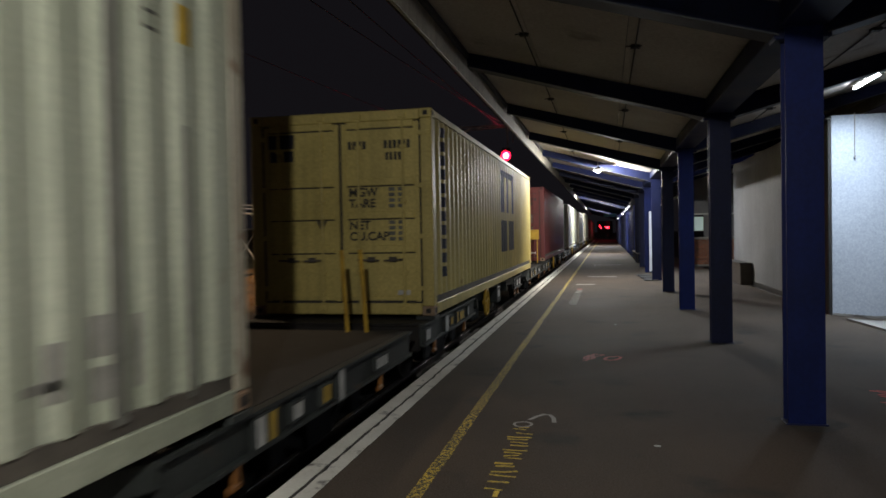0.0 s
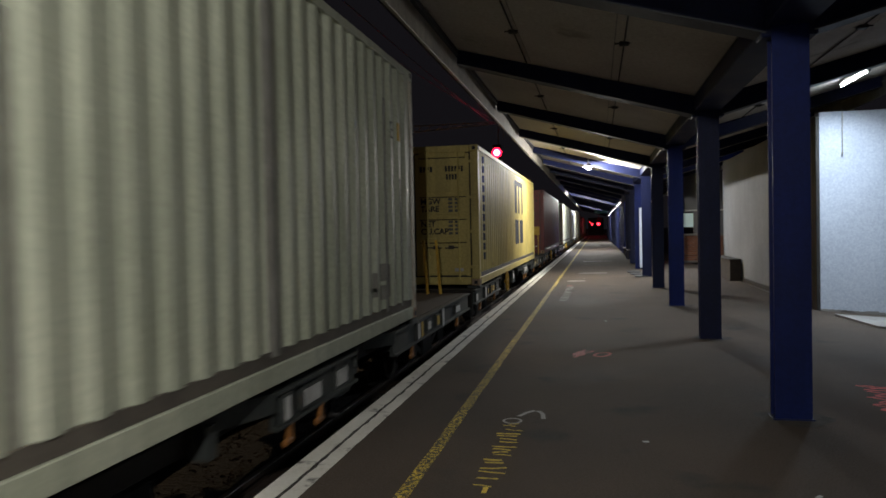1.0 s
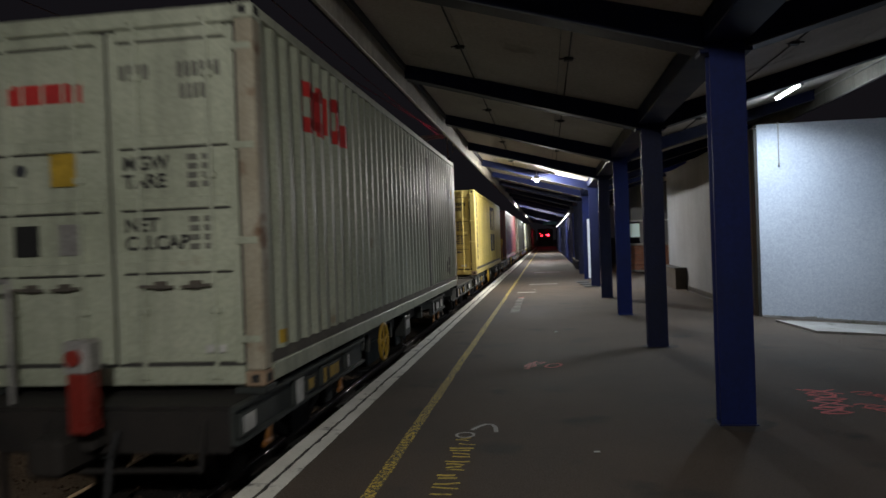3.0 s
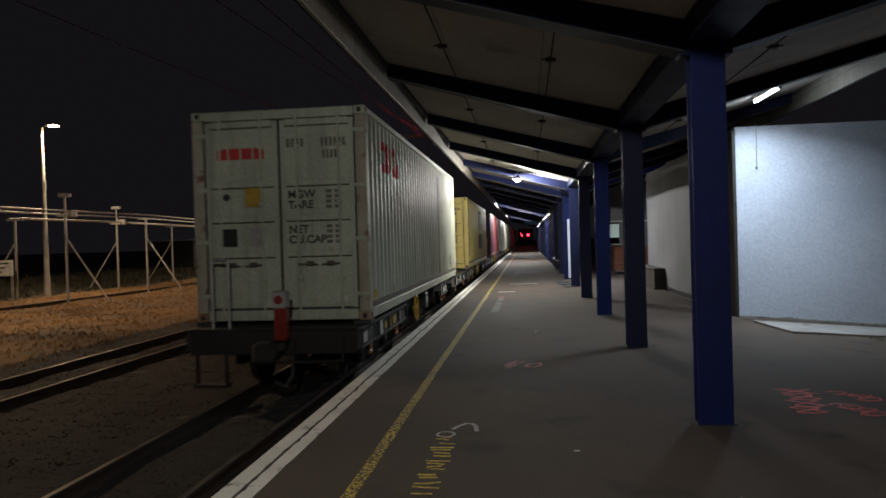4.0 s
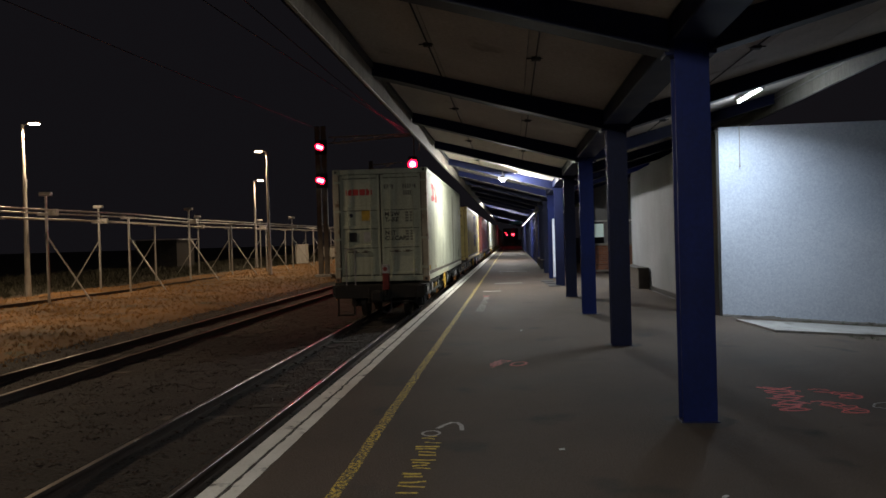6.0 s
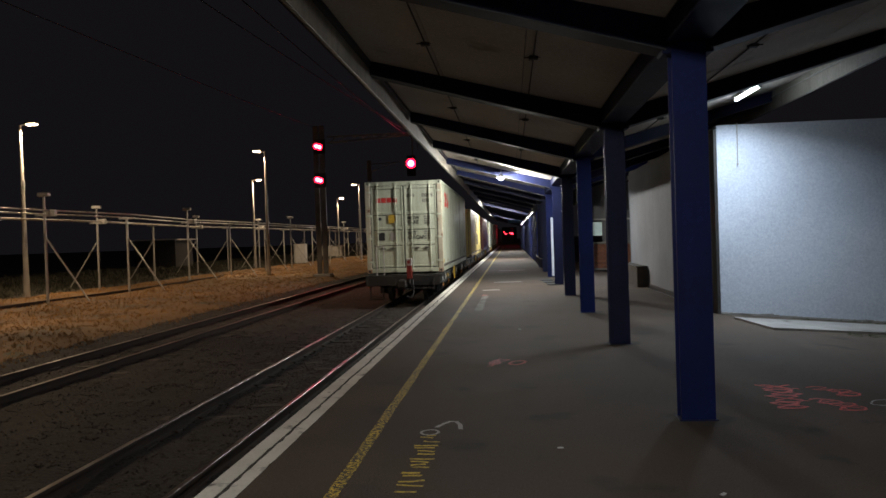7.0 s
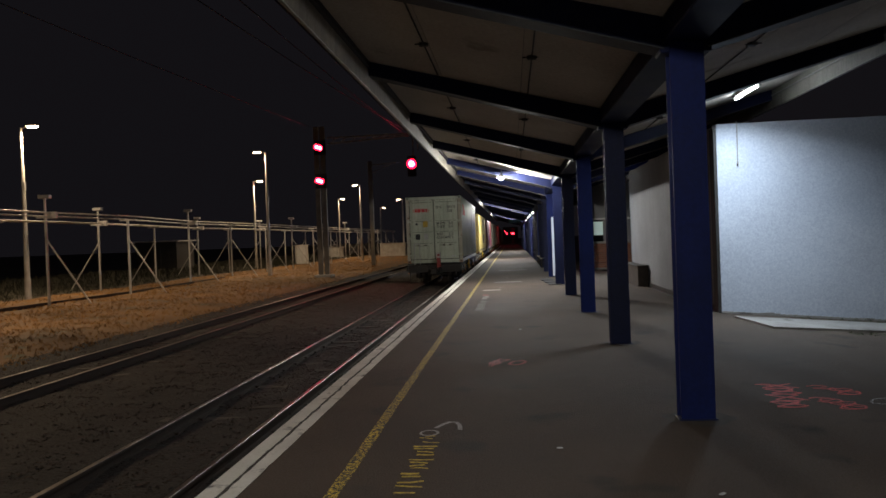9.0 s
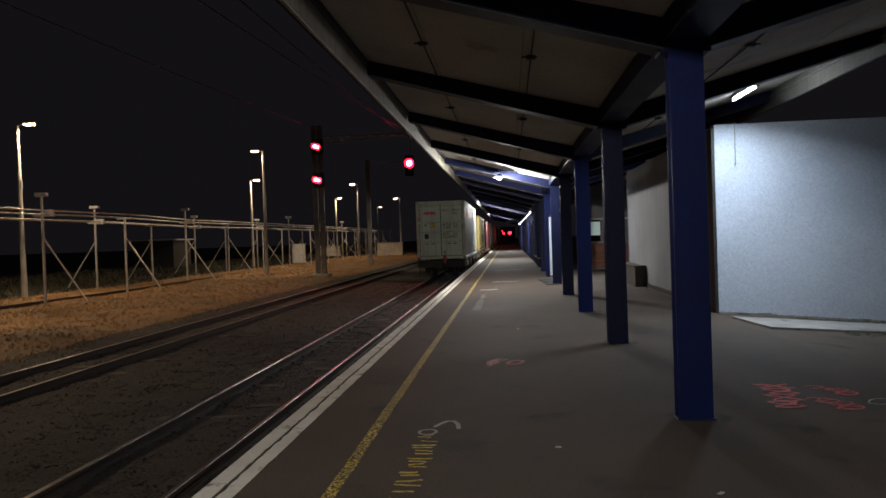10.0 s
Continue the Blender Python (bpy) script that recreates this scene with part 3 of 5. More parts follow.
# ---- right-hand side ----
def build_walls():
    w = thing("wall_white", "white rendered wall with a ragged foot", "wall", kind="structure", bm=box(3.72, 12.0, 13.7, 13.95, -0.9, 3.37, bevel=0.01), mat=WHITE_WALL)
    bm = bmesh.new()
    for k in range(60):
        x = 3.72 + k * 0.1
        z = -0.002 - (x - 3.62) * 0.0833
        h = 0.03 + 0.035 * max(0, noise.noise((x * 3, 0, 5)))
        bm_box(bm, x, x + 0.1, 13.66, 13.698, z - 0.05, z + h)
    part("ragged_foot", bm, CONCRETE, w, "dark chipped foot of the wall")
    part("end_trim", box(3.66, 3.716, 13.68, 13.96, -0.02, 3.30, bevel=0.006), DARK_STEEL, w)
    thing("wall_grey", "dim grey rendered station wall", "wall", kind="structure", bm=box(3.72, 3.95, 14.0, 23.6, -0.3, 3.36), mat=GREY_WALL)
    thing("wall_return", "dim grey rendered wall of the recess", "wall", kind="structure", bm=box(3.95, 9.0, 23.35, 23.6, -0.3, 3.36), mat=GREY_WALL)
    thing("baseboard", "dark painted plinth along the grey wall", "trim", kind="structure", bm=box(3.69, 3.717, 14.0, 23.6, 0.0, 0.10), mat=DARK_STEEL)
    # Dark box added where a shadowed patch meets the foot of the wall.
    bn = thing("dark_patch_box", "low dark box standing in for a shaded patch at the grey wall", "bench")
    part("box", box(3.40, 3.685, 20.6, 23.3, 0.0, 0.54, bevel=0.01), SLEEPER, bn)
    part("seat_board", box(3.37, 3.685, 20.57, 23.33, 0.542, 0.58, bevel=0.006), SLEEPER, bn)
    p = thing("floor_slab", "pale concrete slab lying before the white wall", "paving slab")
    bm = bmesh.new()
    vs = [bm.verts.new((x, y, -0.002 - (x - 3.62) * 0.0833 + dz)) for dz in (0.035, -0.03) for x, y in ((3.70, 12.85), (3.86, 11.45), (7.4, 12.0), (7.4, 13.1))]
    for f in ((0, 1, 2, 3), (7, 6, 5, 4), (0, 4, 5, 1), (1, 5, 6, 2), (2, 6, 7, 3), (3, 7, 4, 0)):
        bm.faces.new([vs[i] for i in f])
    bmesh.ops.recalc_face_normals(bm, faces=bm.faces)
    part("slab", bm, CONCRETE, p)
    c = thing("hanging_chain", "thin metal chain hanging against the white wall", "chain")
    c.location = (4.07, 13.66, 0)
    for k in range(16):
        part("chain_link", rod((0.004 * (k % 2), 0, 3.40 - k * 0.045), (0.004 * ((k + 1) % 2), 0, 3.355 - k * 0.045), 0.008, seg=6), GALV, c)
    part("ring", rod((0, -0.012, 2.66), (0, 0.012, 2.66), 0.018, seg=10), GALV, c)
    # kiosk in the recess
    k = thing("kiosk", "lit kiosk with a window over a brick counter", "kiosk", kind="structure")
    part("counter_core", box(3.30, 8.0, 31.1, 31.4, 0, 1.10), MORTAR, k)
    me = mesh_of("brick", box(-0.112, 0.112, -0.02, 0.02, -0.035, 0.035, bevel=0.004), BRICK)
    for r in range(12):
        for q in range(9):
            part("brick", me, None, k, at=pose(3.42 + q * 0.24 + (r % 2) * 0.12, 31.09, 0.12 + r * 0.082))
    part("worktop", box(3.25, 8.0, 30.95, 31.5, 1.10, 1.16, bevel=0.01), CONCRETE, k)
    part("window_pane", box(3.42, 3.80, 31.3, 31.33, 1.42, 1.98), KIOSK_LIGHT, k, "window glowing pale green")
    part("window_head", box(3.30, 8.0, 31.2, 31.5, 2.12, 3.6), GREY_WALL, k)
    part("shelf", box(3.36, 5.2, 31.22, 31.29, 2.05, 2.12), DECAL, k)
    part("back_panel", box(3.81, 8.0, 31.25, 31.45, 1.165, 2.045), GREY_WALL, k)
    part("jamb", box(3.22, 3.34, 30.9, 31.5, 0, 3.6), GREY_WALL, k)
    # white board and blue panelled screen along the column line
    b = thing("notice_board", "tall plain white board standing at the platform", "board")
    b.location = (1.57, 26.72, 0)
    part("panel", box(-0.13, 0.15, -0.02, 0.02, 0.05, 2.13, bevel=0.006), WHITE_WALL, b)
    for k in (-0.10, 0.12):
        part("post", box(k - 0.02, k + 0.02, 0.022, 0.06, 0, 2.15), DARK_STEEL, b)
    scr = thing("blue_screen", "long blue panelled screen wall with lamps on top", "screen wall", kind="structure")
    y = 39.4
    while y < 104:
        part("screen_panel", box(1.37, 1.435, y + 0.02, y + 1.02, 0.05, 2.78, bevel=0.01), SCREEN_BLUE, scr)
        part("screen_rib", box(1.345, 1.369, y - 0.02, y + 0.04, 0.05, 2.81), BLUE_STEEL, scr)
        y += 1.0425
    for k, yy in enumerate((43, 48, 54, 62, 72, 84)):
        l = thing("wall_lamp", "small lit lamp on top of the blue screen", "lamp", "screen lamps")
        l.location = (1.27, yy, 2.83)
        part("lens", box(-0.02, 0.02, -0.02, 0.02, -0.025, 0.015, bevel=0.006), BULB, l)
        part("bracket", box(0.03, 0.16, -0.02, 0.02, 0.03, 0.06), GALV, l)


def build_bench(x, y):
    b = thing("platform_bench", "grey slatted platform bench by the screen", "bench", "platform benches")
    b.location = (x, y, 0)
    me = mesh_of("slat", box(-0.04, 0.04, -1.0, 1.0, -0.015, 0.015, bevel=0.005), GALV)
    for k in range(4):
        part("slat", me, None, b, at=pose(-0.20 + k * 0.11, 0, 0.43))
    for s in (-0.8, 0.8):
        part("leg", box(-0.22, -0.17, s - 0.03, s + 0.03, 0, 0.415), DARK_STEEL, b)
        part("leg", box(0.12, 0.17, s - 0.03, s + 0.03, 0, 0.415), DARK_STEEL, b)


def build_grate(x, y):
    g = thing("floor_grate", "dark iron grate lying on the platform", "grate", "floor grates")
    g.location = (x, y, 0)
    me = mesh_of("grate_bar", box(-0.20, 0.20, -0.42, 0.42, 0.0, 0.02, bevel=0.006), BLACK)
    for k in range(3):
        part("grate_bar", me, None, g, at=pose(0.06 * (1 - k), -1.1 + k * 1.1, 0.004))


# ---- lineside ----
def street_lamp(x, y, z, arm, lit=True):
    p = thing("street_lamp", "tall pale lamp pole with a lit sodium lantern", "street lamp", "yard lamps")
    p.location = (x, y, 0)
    part("pole", rod((0, 0, -0.75), (0, 0, z), 0.12, 0.055, 12), POLE, p)
    part("base_sleeve", rod((0, 0, -0.75), (0, 0, 0.5), 0.135, 0.125, 12), POLE, p)
    bm = bmesh.new()
    bm_rod(bm, (0, 0, z - 0.03), (arm * 0.32, 0, z + 0.05), 0.03, seg=8)
    part("arm", bm, POLE, p)
    part("lantern", box(arm * 0.25, arm * 0.78, -0.12, 0.12, z + 0.03, z + 0.13, bevel=0.03), GALV, p)
    part("lens", box(arm * 0.32, arm * 0.74, -0.10, 0.10, z - 0.03, z + 0.028, bevel=0.02), SODIUM, p, "glowing warm lens")
    part("control_box", box(-0.05, 0.09, -0.06, 0.06, 4.2, 4.55, bevel=0.01), GALV, p)
    if lit:
        d = bpy.data.lights.new("sodium_light", "SPOT")
        d.energy, d.color, d.spot_size, d.spot_blend, d.shadow_soft_size = STREET_W, WARM, radians(148), 0.2, 0.12
        ob = new("sodium_light", d)
        ob.location = (x + arm * 0.53, y, z - 0.06)


def rack_post(x, y, top, brace, flood):
    p = thing("rack_post", "galvanised steel post with a raking brace" if not flood else "galvanised braced steel post topped by a small floodlight", "post", "pipe rack posts")
    p.location = (x, y, 0)
    g = -0.6
    part("post", box(-0.036, 0.036, -0.036, 0.036, g, top), GALV, p)
    part("brace", bm_beam(bmesh.new(), (0, 0.05, 2.0), (brace * 1.75, 0.05, g), 0.045, 0.045, (0, 1, 0)), GALV, p)
    part("cross_arm", box(-0.35, 0.35, -0.04, 0.04, top - 0.02, top + 0.05), GALV, p)
    if flood:
        part("stem", box(-0.03, 0.03, -0.03, 0.03, top + 0.04, top + 0.72), GALV, p)
        part("floodlight", box(-0.22, 0.22, -0.10, 0.10, top + 0.70, top + 0.84, bevel=0.02), GALV, p, "unlit pale floodlight housing")
        part("gear_box", box(0.08, 0.45, -0.08, 0.08, top - 0.05, top + 0.20, bevel=0.02), GALV, p)


def build_lineside():
    for i, (x, y, z, arm) in enumerate(((-15.2, 15.7, 7.37, -1), (-20.29, 29.4, 6.84, 1), (-15.2, 45.5, 7.37, -1), (-20.9, 59.2, 6.78, 1), (-15.28, 75, 7.33, -1), (-21.1, 90, 6.87, 1), (-14.6, 100, 7.11, -1), (-19.8, 112, 6.6, 1))):
        street_lamp(x, y, z, arm, i < 6)
    front = [(-17.1, 19.0), (-17.1, 25.96), (-16.8, 31.3), (-17.9, 39.9), (-17.7, 45.6)] + [(-17.6, 52 + 6.4 * k) for k in range(10)]
    back = [(-19.9, 27.0), (-19.8, 34.1), (-20.5, 41.1), (-21.4, 49.1), (-21.0, 53.6)] + [(-20.8, 60 + 6.8 * k) for k in range(9)]
    for i, (x, y) in enumerate(front):
        rack_post(x, y, 2.85, 1, i in (1, 3, 6, 9))
    for i, (x, y) in enumerate(back):
        rack_post(x, y, 2.80, -1, i in (1, 3, 5, 8))
    for posts, zs, offs in ((front, (2.92, 3.02), (-0.28, 0.25)), (back, (2.88, 2.88), (-0.25, 0.25))):
        r = thing("pipe_run", "long galvanised pipes carried along the rack posts", "pipes", "pipe runs")
        for z, o in zip(zs, offs):
            for a, b in zip(posts, posts[1:]):
                part("pipe", rod((a[0] + o, a[1], z), (b[0] + o, b[1], z), 0.030, seg=8), GALV, r)
    # low rail along the verge
    r = thing("verge_rail", "old low rail lying along the grass verge", "rail")
    part("bar", bm_beam(bmesh.new(), (-17.6, 18, -0.36), (-17.0, 31.5, -0.36), 0.08, 0.14), RUST, r)
    part("bar", bm_beam(bmesh.new(), (-17.0, 31.52, -0.36), (-17.6, 44, -0.36), 0.08, 0.14), RUST, r)
    # trackside board
    s = thing("trackside_board", "pale blank board on short legs in the grass", "sign")
    s.location = (-20.0, 26.2, -0.5)
    part("panel", box(-0.55, 0.55, -0.03, 0.03, 1.15, 1.75, bevel=0.01), DECAL, s)
    for k in (-0.45, 0.45):
        part("leg", box(k - 0.04, k + 0.04, 0.032, 0.09, -0.1, 1.7), GALV, s)
    for k in range(3):
        part("text_bar", box(-0.42, 0.40 - 0.15 * k, -0.036, -0.031, 1.60 - k * 0.16, 1.66 - k * 0.16), INK, s)
    # relay cabinets
    for x, y, w, h, mat, lab in ((-20.2, 70, 1.1, 1.9, DECAL, "pale relay cabinet on the grass verge"), (-22.5, 92, 2.6, 1.5, POLE, "low grey relay cabinet on the verge"),
                                 (-14.8, 92, 3.2, 1.7, POLE, "low grey relay cabinet on the verge")):
        c = thing("relay_cabinet", lab, "cabinet", "relay cabinets")
        c.location = (x, y, -0.5)
        part("body", box(-w / 2, w / 2, -0.4, 0.4, 0.1, h, bevel=0.02), mat, c)
        part("plinth", box(-w / 2 - 0.05, w / 2 + 0.05, -0.45, 0.45, -0.15, 0.1), CONCRETE, c)
        part("roof_cap", box(-w / 2 - 0.06, w / 2 + 0.06, -0.46, 0.46, h, h + 0.06, bevel=0.015), mat, c)
        for k in (-1, 1):
            part("door", box(k * w / 4 - w / 4 + 0.03, k * w / 4 + w / 4 - 0.03, -0.425, -0.402, 0.18, h - 0.1, bevel=0.008), mat, c)
    h = thing("shed", "low dark shed with a pale roof edge behind the posts", "shed")
    h.location = (-29.9, 60.5, -0.5)
    part("wall", box(-1.8, 1.8, -0.4, 3, -0.2, 2.65), DARK_STEEL, h)
    part("roof", box(-2.1, 2.2, -0.8, 3.3, 2.65, 2.74), POLE, h)
    part("door", box(-0.5, 0.4, -0.44, -0.402, 0.05, 2.1), DARK_STEEL, h)


def signal_lens(parent, x, z, y=-0.16, r=0.17):
    # The lens is oversized and the pale disc on it draws the lamp's glare.
    part("lens", rod((x, y, z), (x, y - 0.03, z), r, r, 16), RED_LIGHT, parent, "glowing red lens")
    part("glare_disc", rod((x, y - 0.031, z), (x, y - 0.036, z), r * 0.62, r * 0.56, 18), RED_GLARE, parent, "pale disc for the lamp's glare")
    bm = bmesh.new()
    bmesh.ops.create_cone(bm, cap_ends=False, segments=16, radius1=r + 0.035, radius2=r + 0.03, depth=0.20, matrix=Matrix.Translation((x, y - 0.06, z)) @ Matrix.Rotation(radians(90), 4, "X"))
    part("hood", bm, BLACK, parent)


def build_signals():
    s = thing("signal_mast", "tall steel signal mast with red lights and a cantilever arm", "railway signal")
    s.location = (-10.35, 41.2, 0)
    for x in (-0.44, -0.08):
        part("leg", box(x - 0.13, x + 0.13, -0.10, 0.06, -0.7, 8.1), MAST, s)
    for k in range(14):
        z = -0.3 + 0.6 * k
        part("lattice_bar", bm_beam(bmesh.new(), (-0.46, 0.065, z), (-0.06, 0.065, z + 0.55), 0.04, 0.012, (0, 1, 0)), MAST, s)
    part("footing", box(-0.75, 0.25, -0.4, 0.4, -0.8, -0.25, bevel=0.03), CONCRETE, s)
    for z in (6.91, 5.03):
        h = part("signal_head", box(-0.55, 0.12, -0.14, -0.07, z - 0.42, z + 0.42, bevel=0.04), BLACK, s)
        signal_lens(s, -0.37, z + 0.03)
        signal_lens(s, -0.20, z - 0.03)
    for k, z in enumerate((7.46, 7.12)):
        part("cantilever_chord", bm_beam(bmesh.new(), (0.2, 0, z), (5.1, 0, 7.46 - 0.08 * k), 0.07, 0.07, (0, 0, 1)), POLE, s)
    for k in range(8):
        part("cantilever_web", bm_beam(bmesh.new(), (0.4 + 0.58 * k, 0, 7.14 + 0.03 * k), (0.7 + 0.58 * k, 0, 7.44), 0.04, 0.04, (0, 1, 0)), POLE, s)
    part("drop_bracket", bm_beam(bmesh.new(), (5.05, 0, 7.46), (5.05, 0, 5.4), 0.07, 0.07, (0, 1, 0)), POLE, s)
    part("drop_bracket", bm_beam(bmesh.new(), (5.35, 0, 7.3), (5.35, 0, 6.5), 0.05, 0.05, (0, 1, 0)), POLE, s)
    part("cage_rail", bm_beam(bmesh.new(), (4.8, 0, 7.52), (5.4, 0, 7.2), 0.04, 0.04, (0, 1, 0)), POLE, s)
    part("signal_head", box(4.72, 5.22, -0.14, -0.05, 5.05, 6.20, bevel=0.05), BLACK, s)
    signal_lens(s, 4.97, 5.75, r=0.27)
    for x, y, z, w in ((-5.38, 40.6, 5.75, SIGNAL_W * 1.6), (-10.6, 40.6, 6.0, SIGNAL_W)):
        d = bpy.data.lights.new("signal_light", "SPOT")
        d.energy, d.color, d.spot_size, d.spot_blend, d.shadow_soft_size = w, (1.0, 0.03, 0.08), radians(110), 0.6, 0.10
        new("signal_light", d).matrix_world = look((x, y, z), (-1.5, 0, 1.5))
    m = thing("overhead_mast", "plain steel mast beside the tracks", "mast")
    m.location = (-10.8, 57.3, 0)
    part("shaft", box(-0.15, 0.15, -0.13, 0.13, -0.7, 7.8), MAST, m)
    part("bracket_arm", bm_beam(bmesh.new(), (0.1, 0, 7.5), (2.4, 0, 7.6), 0.06, 0.06, (0, 1, 0)), POLE, m)
    part("brace", bm_beam(bmesh.new(), (0.1, 0, 6.9), (1.8, 0, 7.55), 0.04, 0.04, (0, 1, 0)), POLE, m)
    # wires
    for a, b, sag in (((-7.2, 2, 6.9), (-5.4, 41.2, 7.5), 0.25), ((-13.2, -8, 7.6), (-10.55, 41.2, 7.9), 0.25), ((-4.9, 2, 6.1), (-5.4, 41.2, 7.2), 0.2)):
        w = thing("overhead_wire", "thin dark overhead wire strung to the signal mast", "wire", "overhead wires")
        a, b = Vector(a), Vector(b)
        cu = bpy.data.curves.new("wire", "CURVE")
        cu.dimensions, cu.bevel_depth, cu.bevel_resolution = "3D", 0.012, 1
        sp = cu.splines.new("POLY")
        sp.points.add(10)
        for k in range(11):
            sp.points[k].co = (*(a.lerp(b, k / 10) - Vector((0, 0, sag * 4 * (k / 10) * (1 - k / 10)))), 1)
        cu.materials.append(DARK_STEEL)
        new("wire", cu).parent = w
    # far end of the platform
    f = thing("far_signal", "distant red signal lights at the platform end", "railway signal")
    f.location = (0, 122, 0)
    part("post", box(0.2, 0.34, 0, 0.14, 0, 3.2), DARK_STEEL, f)
    part("backboard", box(-0.1, 0.62, -0.05, -0.01, 1.4, 3.0), BLACK, f)
    for x, z, r in ((0.29, 2.0, 0.17), (0.02, 2.05, 0.09), (-0.75, 1.95, 0.10), (-1.0, 2.3, 0.07)):
        part("lens", rod((x, -0.06, z), (x, -0.10, z), r, seg=12), RED_DIM, f)
    part("cross_rail", box(-1.2, 0.3, -0.03, 0.0, 1.75, 1.85), DARK_STEEL, f)
    point_lamp("far_red_light", 0.0, 119, 2.2, 70, (1.0, 0.03, 0.07), 0.1)
    e = thing("end_wall", "dark wall across the far end of the platform", "wall", kind="structure", bm=box(-1.7, 1.3, 150, 150.3, 0, 3.4), mat=DARK_STEEL)
    g = thing("hanging_sign", "dim teal sign hung under the far canopy", "sign")
    g.location = (0.0, 70, 0)
    part("panel", box(-0.2, 0.95, -0.04, 0.04, 2.75, 3.05, bevel=0.01), TEAL, g)
    for x in (0.0, 0.75):
        part("hanger", rod((x, 0, 3.05), (x, 0, under(x)), 0.012, seg=6), DARK_STEEL, g)


# ---- train ----
SPEED, START = 4.48, -8.13
MOVING = []
C_LEN, C_W = 12.19, 1.219
FLOOR_Z = 0.47


def side_mesh(length, z0, z1, mat, sign):
    """Corrugated steel side: trapezoid waves that run up and down."""
    pitch, depth = 0.300, 0.036
    prof = [(0, 0)]
    y = 0.0
    while y + pitch < length:
        prof += [(y + 0.080, 0), (y + 0.150, -depth), (y + 0.228, -depth), (y + 0.298, 0)]
        y += pitch
    prof.append((length, 0))
    bm = bmesh.new()
    lo = [bm.verts.new((sign * d, q, z0)) for q, d in prof]
    hi = [bm.verts.new((sign * d, q, z1)) for q, d in prof]
    for i in range(len(prof) - 1):
        bm.faces.new((lo[i], lo[i + 1], hi[i + 1], hi[i]))
    bmesh.ops.recalc_face_normals(bm, faces=bm.faces)
    me = mesh_of("side_panel", bm, mat)
    return me


